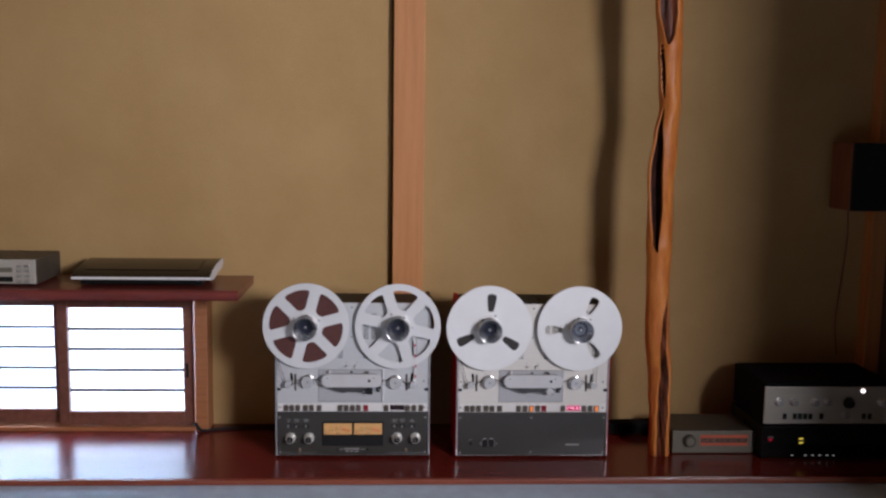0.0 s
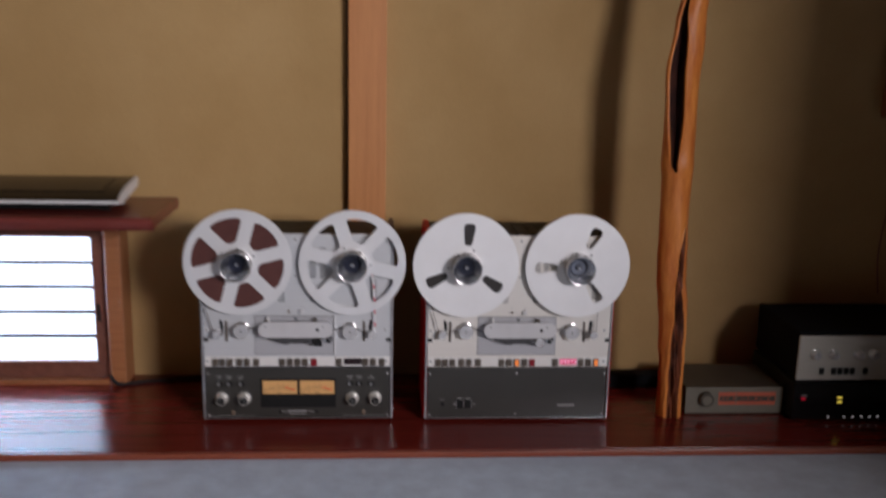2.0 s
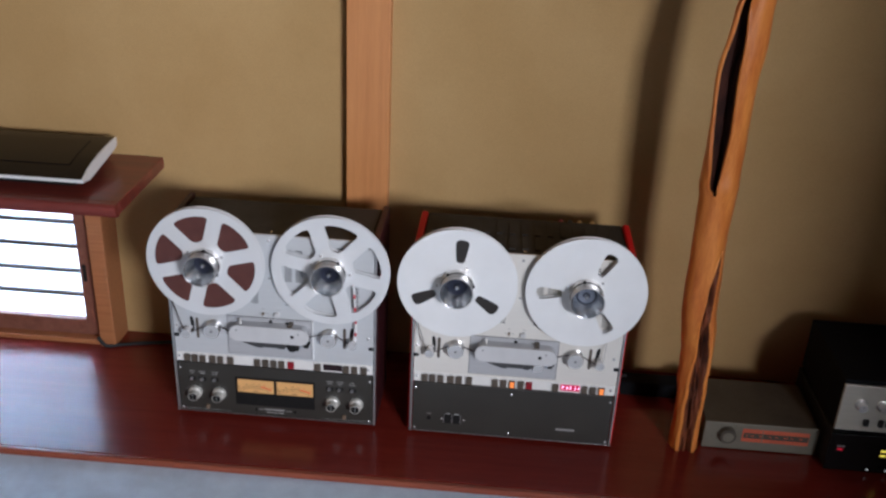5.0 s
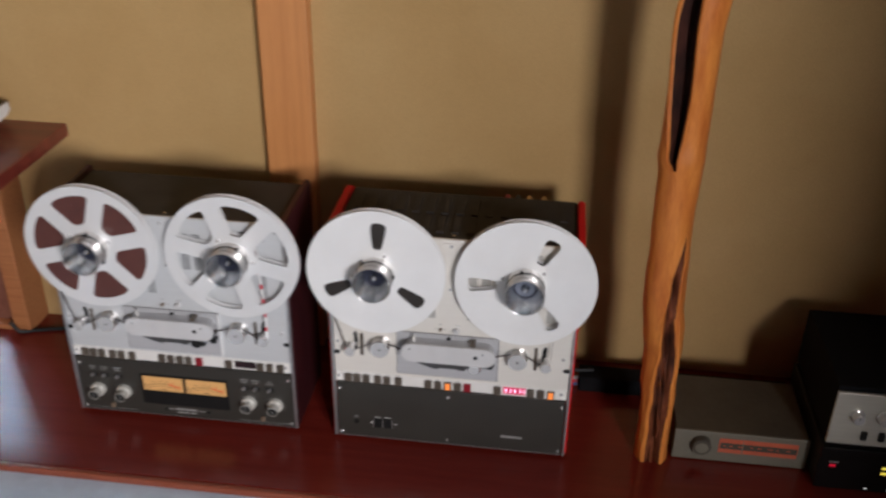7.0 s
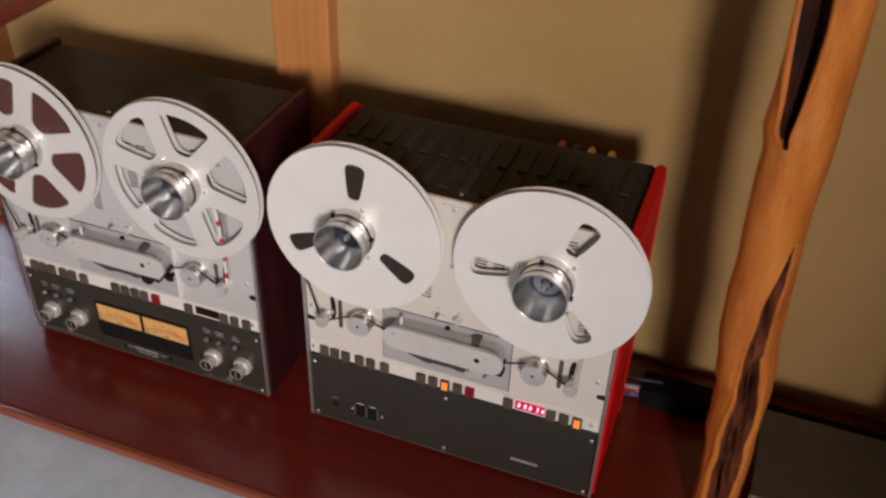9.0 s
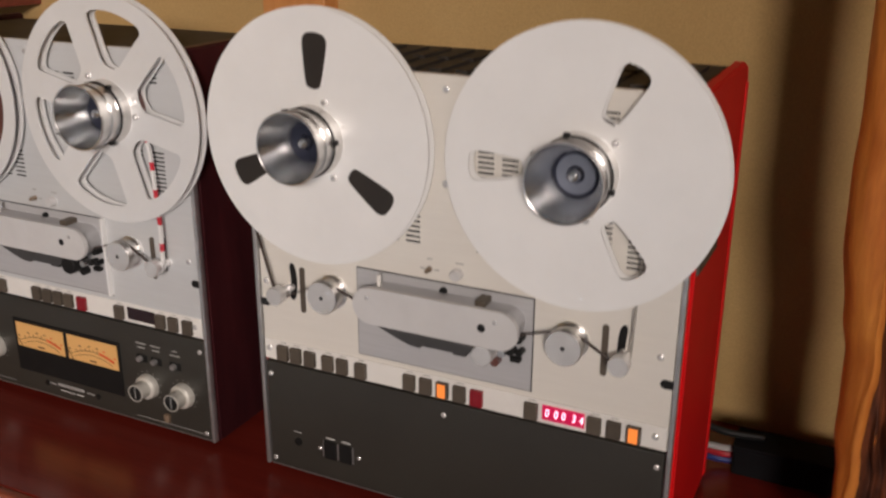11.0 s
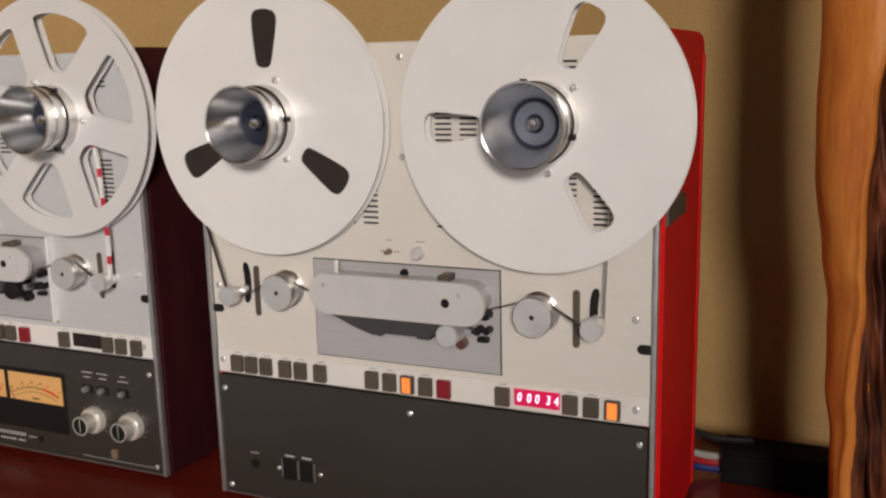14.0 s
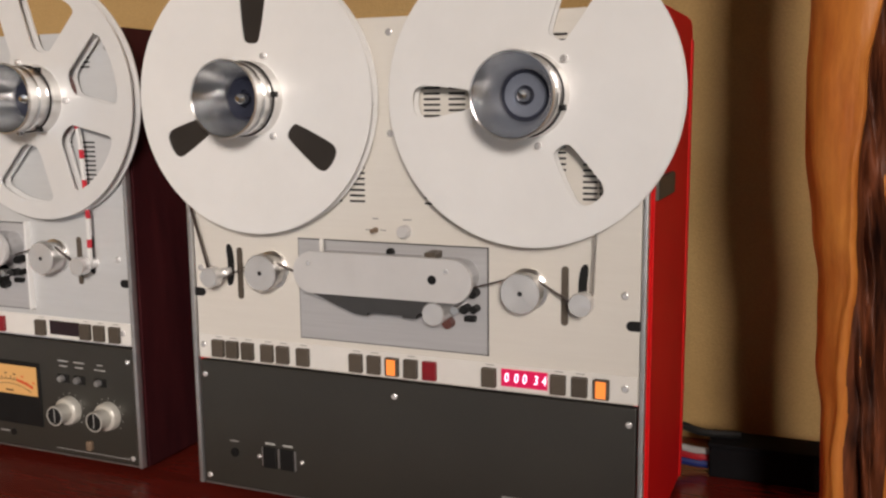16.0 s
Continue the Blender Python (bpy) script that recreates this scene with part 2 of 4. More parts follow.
# ---- mesh helpers ----
def mesh_of(name, bm, *mats, angle=38):
    me = bpy.data.meshes.new(name)
    bmesh.ops.recalc_face_normals(bm, faces=bm.faces[:])
    bm.to_mesh(me)
    bm.free()
    for m in mats:
        me.materials.append(m)
    for p in me.polygons:
        p.use_smooth = True
    me.set_sharp_from_angle(angle=radians(angle))
    # a wide flat face keeps its own normal beside the narrow faces of its bevel
    beside = {}
    for p in me.polygons:
        for key in p.edge_keys:
            beside.setdefault(key, []).append(p)
    for e in me.edges:
        pair = beside.get(tuple(sorted(e.vertices)), ())
        if len(pair) == 2 and not e.use_edge_sharp:
            a, b = sorted(p.area for p in pair)
            if b > 10 * a and pair[0].normal.dot(pair[1].normal) < 0.97:
                e.use_edge_sharp = True
    return me


def part(name, bm, material, parent, label=""):
    mats = material if isinstance(material, tuple) else (material,)
    ob = new(name, mesh_of(name, bm, *mats))
    ob.parent = parent
    return tagged(ob, label)


def thing(name, at, label, category, group="", kind=""):
    ob = new(name)
    ob.empty_display_size = 0.05
    ob.location = at
    return tagged(ob, label, category, group, kind)


def solid(name, bm, material, label, category, kind="", at=(0, 0, 0), group=""):
    mats = material if isinstance(material, tuple) else (material,)
    ob = new(name, mesh_of(name, bm, *mats))
    ob.location = at
    return tagged(ob, label, category, group, kind)


def box(x0, x1, y0, y1, z0, z1, b=0.0, bm=None, seg=2):
    own = bmesh.new()
    bmesh.ops.create_cube(own, size=1)
    bmesh.ops.scale(own, vec=(x1 - x0, y1 - y0, z1 - z0), verts=own.verts)
    bmesh.ops.translate(own, vec=((x0 + x1) / 2, (y0 + y1) / 2, (z0 + z1) / 2), verts=own.verts)
    if b:
        bmesh.ops.bevel(own, geom=own.edges[:], offset=b, segments=seg, affect="EDGES", profile=0.5)
    return join(bm, own)


def join(bm, own):
    if bm is None:
        return own
    me = bpy.data.meshes.new("tmp")
    own.to_mesh(me)
    own.free()
    bm.from_mesh(me)
    bpy.data.meshes.remove(me)
    return bm


def lathe(profile, cx, cz, n=40, bm=None, cap=True):
    """Rings about an axis along y; profile: (y, radius)."""
    own = bmesh.new()
    rings = []
    for y, r in profile:
        rings.append([own.verts.new((cx + r * math.cos(2 * math.pi * k / n), y, cz + r * math.sin(2 * math.pi * k / n))) for k in range(n)])
    for a, c in zip(rings, rings[1:]):
        for k in range(n):
            own.faces.new((a[k], a[(k + 1) % n], c[(k + 1) % n], c[k]))
    if cap:
        own.faces.new(rings[0])
        own.faces.new(rings[-1])
    return join(bm, own)


def prism(loops, y0, y1, bm=None):
    """A plate in x and z, with holes after the first loop, from y0 to y1."""
    own = bmesh.new()
    edges = []
    for loop in loops:
        vs = [own.verts.new((x, y0, z)) for x, z in loop]
        edges += [own.edges.new((vs[k], vs[(k + 1) % len(vs)])) for k in range(len(vs))]
    bmesh.ops.triangle_fill(own, use_beauty=True, edges=edges)
    ext = bmesh.ops.extrude_face_region(own, geom=own.faces[:])
    bmesh.ops.translate(own, vec=(0, y1 - y0, 0), verts=[v for v in ext["geom"] if isinstance(v, bmesh.types.BMVert)])
    return join(bm, own)


def prism_x(loop, x0, x1, bm=None):
    """An outline in y and z, drawn out along x."""
    own = bmesh.new()
    a = [own.verts.new((x0, y, z)) for y, z in loop]
    c = [own.verts.new((x1, y, z)) for y, z in loop]
    n = len(loop)
    own.faces.new(a)
    own.faces.new(c[::-1])
    for k in range(n):
        own.faces.new((a[k], a[(k + 1) % n], c[(k + 1) % n], c[k]))
    return join(bm, own)


def circle(cx, cz, r, n=48):
    return [(cx + r * math.cos(2 * math.pi * k / n), cz + r * math.sin(2 * math.pi * k / n)) for k in range(n)]


def rounded(pts, times=3):
    for _ in range(times):
        out = []
        for (ax, az), (bx, bz) in zip(pts, pts[1:] + pts[:1]):
            out += [(0.75 * ax + 0.25 * bx, 0.75 * az + 0.25 * bz), (0.25 * ax + 0.75 * bx, 0.25 * az + 0.75 * bz)]
        pts = out
    return pts


def stadium(x0, z0, x1, z1, r, n=8):
    a = math.atan2(z1 - z0, x1 - x0)
    out = [(x1 + r * math.cos(a - math.pi / 2 + math.pi * k / n), z1 + r * math.sin(a - math.pi / 2 + math.pi * k / n)) for k in range(n + 1)]
    return out + [(x0 + r * math.cos(a + math.pi / 2 + math.pi * k / n), z0 + r * math.sin(a + math.pi / 2 + math.pi * k / n)) for k in range(n + 1)]


def tube(pts, r, n=8, bm=None, steps=6):
    own = bmesh.new()
    P = [Vector(p) for p in pts]
    P = [2 * P[0] - P[1]] + P + [2 * P[-1] - P[-2]]
    line = []
    for k in range(1, len(P) - 2):
        for s in range(steps):
            t = s / steps
            line.append(0.5 * (2 * P[k] + (P[k + 1] - P[k - 1]) * t + (2 * P[k - 1] - 5 * P[k] + 4 * P[k + 1] - P[k + 2]) * t * t + (3 * P[k] - P[k - 1] - 3 * P[k + 1] + P[k + 2]) * t ** 3))
    line.append(P[-2])
    rings = []
    for k, p in enumerate(line):
        d = (line[min(k + 1, len(line) - 1)] - line[max(k - 1, 0)]).normalized()
        side = d.cross(Vector((0.13, 0.21, 0.97))).normalized()
        up = side.cross(d)
        rings.append([own.verts.new(p + r * (math.cos(2 * math.pi * j / n) * side + math.sin(2 * math.pi * j / n) * up)) for j in range(n)])
    for a, c in zip(rings, rings[1:]):
        for j in range(n):
            own.faces.new((a[j], a[(j + 1) % n], c[(j + 1) % n], c[j]))
    own.faces.new(rings[0])
    own.faces.new(rings[-1])
    return join(bm, own)


def ribbon(pts, y0, y1, w=0.0006):
    """A strip of tape on edge through points in x and z."""
    own = bmesh.new()
    rows = []
    for k, (x, z) in enumerate(pts):
        ax, az = pts[max(k - 1, 0)]
        bx, bz = pts[min(k + 1, len(pts) - 1)]
        d = math.hypot(bx - ax, bz - az) or 1
        nx, nz = -(bz - az) / d * w, (bx - ax) / d * w
        rows.append([own.verts.new(p) for p in ((x + nx, y0, z + nz), (x + nx, y1, z + nz), (x - nx, y1, z - nz), (x - nx, y0, z - nz))])
    for a, c in zip(rows, rows[1:]):
        for j in range(4):
            own.faces.new((a[j], a[(j + 1) % 4], c[(j + 1) % 4], c[j]))
    own.faces.new(rows[0])
    own.faces.new(rows[-1])
    return own


def writing(words, size, at, material, parent, name="digits", shear=0.0, spacing=1.0):
    cu = bpy.data.curves.new("words", "FONT")
    cu.body, cu.size, cu.align_x, cu.align_y, cu.extrude, cu.shear, cu.space_character = words, size, "CENTER", "CENTER", 0.0003, shear, spacing
    tmp = new("words", cu)
    me = bpy.data.meshes.new_from_object(tmp.evaluated_get(bpy.context.evaluated_depsgraph_get()))
    bpy.data.objects.remove(tmp)
    me.transform(pose(*at, 90, 0, 0) @ Matrix.Diagonal((0.70, 1, 1, 1)))
    me.materials.clear()
    me.materials.append(material)
    ob = new(name, me)
    ob.parent = parent
    return ob


# ---- the setting ----
WALL, BOARD = 3.26, 0.018          # face of the rear wall; top of the alcove board
BACK, LEFT, RIGHT, CEIL = -2.25, -2.8, 4.1, 2.42
WIN_X0, WIN_X1, WIN_Z0, WIN_Z1 = -1.66, -0.69, 0.02, 0.50
PART_X, PART_Y = 1.70, 1.0        # the side wall that shades the alcove

bm = box(LEFT, WIN_X0, WALL, WALL + 0.12, -0.05, CEIL)
box(WIN_X0, WIN_X1, WALL, WALL + 0.12, WIN_Z1, CEIL, bm=bm)
box(WIN_X0, WIN_X1, WALL, WALL + 0.12, -0.05, WIN_Z0, bm=bm)
box(WIN_X1, PART_X, WALL, WALL + 0.12, -0.05, CEIL, bm=bm)
solid("wall_north", bm, M_WALL, "tan sand-plastered alcove wall with fine grain", "wall", "structure")
JOG_X, JOG_Y = 1.93, 0.30          # unseen step added to set where the corner's shade begins
bm = box(PART_X, PART_X + 0.1, PART_Y, WALL + 0.12, -0.05, CEIL)
box(PART_X + 0.1, JOG_X + 0.1, PART_Y, PART_Y + 0.1, -0.05, CEIL, bm=bm)
box(JOG_X, JOG_X + 0.1, JOG_Y, PART_Y, -0.05, CEIL, bm=bm)
box(JOG_X + 0.1, RIGHT, JOG_Y, JOG_Y + 0.1, -0.05, CEIL, bm=bm)
# low block added out of view to shade the lower right
box(1.64, JOG_X, JOG_Y, JOG_Y + 0.1, -0.05, 0.80, bm=bm)
solid("wall_east", bm, M_ROOM, "dark alcove side wall with unseen added steps that shade the right corner", "wall", "structure")
solid("wall_west", box(LEFT - 0.1, LEFT, BACK, WALL + 0.12, -0.05, CEIL), M_WALL, "plain tan plastered wall", "wall", "structure")
solid("wall_far_east", box(RIGHT, RIGHT + 0.1, BACK, JOG_Y + 0.1, -0.05, CEIL), M_ROOM, "unseen closing wall, kept dark to cut bounced light", "wall", "structure")
wx0, wx1, wz0, wz1 = WINDOW_X - 0.83, WINDOW_X + 0.83, WINDOW_Z - 0.45, WINDOW_Z + 0.45
bm = box(LEFT, wx0, BACK - 0.1, BACK, -0.05, CEIL)
box(wx1, RIGHT, BACK - 0.1, BACK, -0.05, CEIL, bm=bm)
box(wx0, wx1, BACK - 0.1, BACK, wz1, CEIL, bm=bm)
box(wx0, wx1, BACK - 0.1, BACK, -0.05, wz0, bm=bm)
solid("wall_south", bm, M_ROOM, "unseen wall with a window opening, kept dark to cut bounced light", "wall", "structure")
solid("floor", box(LEFT, RIGHT, BACK, WALL, -0.05, 0.0), M_FLOOR, "pale grey-blue carpet covering the room floor", "floor", "structure")
solid("ceiling", box(LEFT, RIGHT, BACK, WALL, CEIL, CEIL + 0.05), M_CEIL, "unseen brown ceiling, darkened to cut bounced light", "ceiling", "structure")

# alcove board with a paler front edge
platform = thing("alcove_board", (0, 0, 0), "polished red-brown wooden board along the alcove floor", "platform", kind="structure")
bm = box(LEFT, PART_X, 2.726, WALL, 0.001, BOARD, 0.002)
part("board", bm, M_BOARD, platform)
part("front_edge", box(LEFT, PART_X, 2.713, 2.726, 0.001, BOARD - 0.0005, 0.003), M_BOARD_EDGE, platform, "paler reddish front edge")

# posts
bm = box(-0.024, 0.081, 3.222, WALL, BOARD, CEIL, 0.003)
solid("post", bm, M_POST, "square planed cedar post set in the wall", "post", "structure")
solid("post_gap", box(-0.031, -0.024, 3.252, WALL, BOARD, CEIL), M_MUNTIN, "narrow dark gap strip beside the post", "trim", "structure")
solid("corner_post", box(1.645, PART_X, 3.20, WALL, BOARD, CEIL, 0.003), M_POST, "cedar post in the dark corner of the alcove", "post", "structure")

# low window
win = thing("window_1", (0, 0, 0), "low sliding window with white paper panes and brown wooden sashes", "window", kind="structure")
part("window_sill", box(WIN_X0, -0.694, 3.175, WALL + 0.1, BOARD, 0.032, 0.002), M_SILL, win)
part("lintel", box(WIN_X0, -0.694, 3.185, WALL + 0.1, 0.468, 0.512, 0.002), M_SASH, win)


def sash(x0, x1, y, stile, muntins):
    z0, z1 = 0.033, 0.467
    part("stile", box(x0, x0 + stile, y, y + 0.025, z0, z1, 0.002), M_SASH, win)
    part("stile", box(x1 - stile, x1, y, y + 0.025, z0, z1, 0.002), M_SASH, win)
    part("rail", box(x0 + stile, x1 - stile, y + 0.001, y + 0.024, z0, 0.080, 0.002), M_SASH, win)
    part("rail", box(x0 + stile, x1 - stile, y + 0.001, y + 0.024, 0.441, z1, 0.002), M_SASH, win)
    for z in muntins:
        part("muntin", box(x0 + stile, x1 - stile, y + 0.006, y + 0.018, z - 0.0045, z + 0.0045), M_MUNTIN, win)
    part("pane", box(x0 + stile * 0.6, x1 - stile * 0.6, y + 0.0185, y + 0.0195, 0.07, 0.455), M_PAPER, win, "bright white paper pane")


sash(-1.159, -0.700, 3.198, 0.036, (0.153, 0.224, 0.297, 0.367))
sash(-1.64, -1.150, 3.228, 0.030, (0.153, 0.224, 0.297, 0.367))
part("finger_pull", box(-0.728, -0.718, 3.195, 3.20, 0.20, 0.25, 0.002), M_BLACK, win)
# the shade under the shelf is put into this post's darker colour
solid("window_post", box(-0.690, -0.648, 3.168, WALL, BOARD, 0.5165, 0.003), M_SILL, "slim cedar post under the end of the shelf", "post", "structure")

# shelf
shelf = thing("wall_shelf", (0, 0, 0), "thick red-brown wooden shelf fixed to the wall above the low window", "shelf")
bm = box(LEFT, -0.503, 2.96, WALL, 0.5165, 0.5468, 0.002)
part("board", bm, M_SHELF, shelf)
bm = prism_x([(2.9595, 0.5115), (2.9595, 0.547), (2.938, 0.547), (2.935, 0.544), (2.935, 0.528), (2.944, 0.5135)], LEFT, -0.503)
bmesh.ops.bevel(bm, geom=bm.edges[:], offset=0.0015, segments=2, affect="EDGES")
part("front_lip", bm, M_SHELF, shelf)

# long low black box along the foot of the wall
ob = thing("floor_box", (0, 0, 0), "long low matt black box lying along the foot of the wall", "box")
part("body", box(0.698, 1.164, 3.134, 3.182, BOARD, 0.053, 0.003), M_BLACKBOARD, ob)
part("lid", box(0.6965, 1.1655, 3.1325, 3.1835, 0.0532, 0.0585, 0.002), M_BLACKBOARD, ob)



# ---- the alcove pole ----
def trunk():
    own = bmesh.new()
    n, rows, low, split = 160, 560, 330, 0.62
    z0, z1 = BOARD, CEIL
    ctrl = [(0.0, 0.850, 0.034), (0.10, 0.849, 0.033), (0.17, 0.847, 0.034), (0.22, 0.842, 0.0355), (0.285, 0.8405, 0.036), (0.33, 0.836, 0.0375), (0.40, 0.830, 0.0375), (0.47, 0.827, 0.038), (0.585, 0.823, 0.037), (0.66, 0.823, 0.0375), (0.695, 0.820, 0.039),
            (0.76, 0.820, 0.0395), (0.82, 0.820, 0.040), (0.92, 0.820, 0.042), (1.05, 0.829, 0.037), (1.134, 0.839, 0.0325), (1.22, 0.835, 0.034), (1.31, 0.830, 0.037), (1.46, 0.822, 0.042), (1.7, 0.803, 0.042), (2.0, 0.818, 0.039), (2.5, 0.803, 0.038)]
    # the winding groove at the foot: height, middle angle, half width in degrees
    groove = [(0.0, -95, 29), (0.06, -93, 33), (0.15, -86, 37), (0.22, -80, 32), (0.28, -77, 27), (0.34, -74, 23), (0.41, -69, 18), (0.47, -65, 14), (0.53, -50, 9), (0.56, -40, 2)]

    def winding(z, k):
        for a, b in zip(groove, groove[1:]):
            if z <= b[0]:
                return a[k] + (b[k] - a[k]) * (z - a[0]) / (b[0] - a[0])
        return groove[-1][k]

    def along(z):
        for (a, xa, ra), (b, xb, rb) in zip(ctrl, ctrl[1:]):
            if z <= b:
                t = (z - a) / (b - a)
                t = t * t * (3 - 2 * t)
                return xa + (xb - xa) * t, ra + (rb - ra) * t
        return ctrl[-1][1:]

    # hollows: from, to, angle at the foot and head, half width in degrees, depth
    hollows = [(0.69, 1.135, -119, -142, 31, 0.030), (1.16, 1.325, -138, -146, 17, 0.012), (1.33, 1.62, -106, -110, 40, 0.016), (-0.2, 0.555, 0, 0, 20, 0.020)]
    # knots: height, angle, swelling, size
    knots = [(0.695, -55, 0.006, 0.022), (0.70, -150, 0.004, 0.02), (0.98, -30, 0.003, 0.05), (1.15, -70, 0.004, 0.03), (0.33, -20, 0.004, 0.05), (0.43, -140, 0.003, 0.06), (1.32, -40, 0.004, 0.03)]
    verts, dark, heights = [], {}, []

    def middle(h, z):
        if h == 3:
            return winding(z, 1) + 5 * noise.noise((2.3, 0.3, z * 9))
        za, zb, aa, ab = hollows[h][:4]
        return aa + (ab - aa) * (z - za) / (zb - za) + 6 * noise.noise((h * 7.1, 0.3, z * 6))

    def twist(z):
        stops = [(0.0, middle(3, 0.0))] + [(q, middle(3, q)) for q in (0.04, 0.08, 0.12, 0.16, 0.2, 0.24, 0.28, 0.32, 0.36, 0.4, 0.44, 0.47, 0.5, 0.53, 0.555)] + [(q, middle(0, q)) for q in (0.70, 0.8, 0.9, 1.0, 1.14)] + [(q, middle(2, q)) for q in (1.36, 1.45, 1.62)]
        if z >= 1.62:
            return stops[-1][1]
        for (p, a), (q, b) in zip(stops, stops[1:]):
            if z <= q:
                return a + (b - a) * (z - p) / (q - p)

    def width(h, z):
        if h == 3:
            return winding(z, 2) * (1 + 0.22 * noise.noise((11.1, 1.9, z * 14)))
        za, zb, hw = hollows[h][0], hollows[h][1], hollows[h][4]
        t = (z - za) / (zb - za)
        return max(1.5, hw * max(0.0, min(1, 3.0 * min(t + 0.04, 1 - t))) ** 0.6 * (1 + 0.12 * noise.noise((h * 3.7, 1.9, z * 5))))

    inner = 80
    for i in range(rows + 1):
        z = z0 + (split - z0) * i / low if i <= low else split + (z1 - split) * (i - low) / (rows - low)
        heights.append(z)
        cx, r = along(z)
        turn = twist(z)
        live = [h for h in (0, 2, 3) if hollows[h][0] < z < hollows[h][1]]
        w = width(live[0], z) if live else 1.5 + 22 * min(1, min(abs(z - e) for hh in (0, 2, 3) for e in hollows[hh][:2]) / 0.06)
        ring = []
        for k in range(n):
            p = 360 * k / n - 180
            p = math.copysign(abs(p) / inner * w if abs(p) <= inner else w + (abs(p) - inner) * (180 - w) / (180 - inner), p)
            a = p + turn
            rr = r * (1 + 0.09 * noise.noise((math.cos(radians(a)) * 1.3, math.sin(radians(a)) * 1.3, z * 6)) + 0.028 * noise.noise((math.cos(radians(a)) * 2.5, math.sin(radians(a)) * 2.5, z * 20)))
            for kz, ka, kr, ks in knots:
                rr += kr * math.exp(-((z - kz) / ks) ** 2 - (((a - ka + 180) % 360 - 180) / 38) ** 2)
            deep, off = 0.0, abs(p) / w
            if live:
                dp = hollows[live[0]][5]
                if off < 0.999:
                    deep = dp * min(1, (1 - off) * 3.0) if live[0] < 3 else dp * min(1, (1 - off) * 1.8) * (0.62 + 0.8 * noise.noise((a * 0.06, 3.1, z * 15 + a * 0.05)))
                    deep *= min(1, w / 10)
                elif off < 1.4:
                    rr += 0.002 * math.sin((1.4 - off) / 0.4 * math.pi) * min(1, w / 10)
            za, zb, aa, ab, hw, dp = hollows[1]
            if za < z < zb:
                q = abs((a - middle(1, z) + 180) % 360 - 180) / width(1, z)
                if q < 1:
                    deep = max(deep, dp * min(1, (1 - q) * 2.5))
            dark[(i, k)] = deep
            rr = max(rr - deep, 0.005)
            ring.append(own.verts.new((cx - 0.82 + rr * math.cos(radians(a)), rr * math.sin(radians(a)) * 1.0, z)))
        verts.append(ring)
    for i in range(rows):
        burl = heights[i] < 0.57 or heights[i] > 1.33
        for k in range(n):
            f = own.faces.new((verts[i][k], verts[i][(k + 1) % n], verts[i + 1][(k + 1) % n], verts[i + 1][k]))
            # faces past a set depth take the near-black or red-brown material
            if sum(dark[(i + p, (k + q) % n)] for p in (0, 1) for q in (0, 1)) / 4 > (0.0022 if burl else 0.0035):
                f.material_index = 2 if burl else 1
    own.faces.new(verts[0])
    own.faces.new(verts[-1])
    return own


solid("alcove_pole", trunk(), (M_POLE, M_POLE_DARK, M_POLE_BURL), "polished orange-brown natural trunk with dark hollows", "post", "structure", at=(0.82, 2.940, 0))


# ---- tape decks ----
FACE = 2.900                       # plane of the deck fronts
DZ = 0.025                         # underside of the cabinets


def hole6(cx, cz, mid):
    out, s = [], 0.0165
    for r, sign in ((0.053, -1), (0.07, -1), (0.095, -1), (0.1155, -1), (0.1165, 0), (0.1155, 1), (0.095, 1), (0.07, 1), (0.053, 1)):
        a = radians(mid) + sign * (math.pi / 6 - math.asin(s / r))
        out.append((cx + r * math.cos(a), cz + r * math.sin(a)))
    return rounded(out, 3)


def hole3(cx, cz, mid):
    out = []
    for r, w in ((0.053, -0.0075), (0.062, -0.010), (0.085, -0.0135), (0.106, -0.0155), (0.110, 0.0), (0.106, 0.0155), (0.085, 0.0135), (0.062, 0.010), (0.053, 0.0075)):
        a = radians(mid)
        out.append((cx + r * math.cos(a) - w * math.sin(a), cz + r * math.sin(a) + w * math.cos(a)))
    return rounded(out, 2)


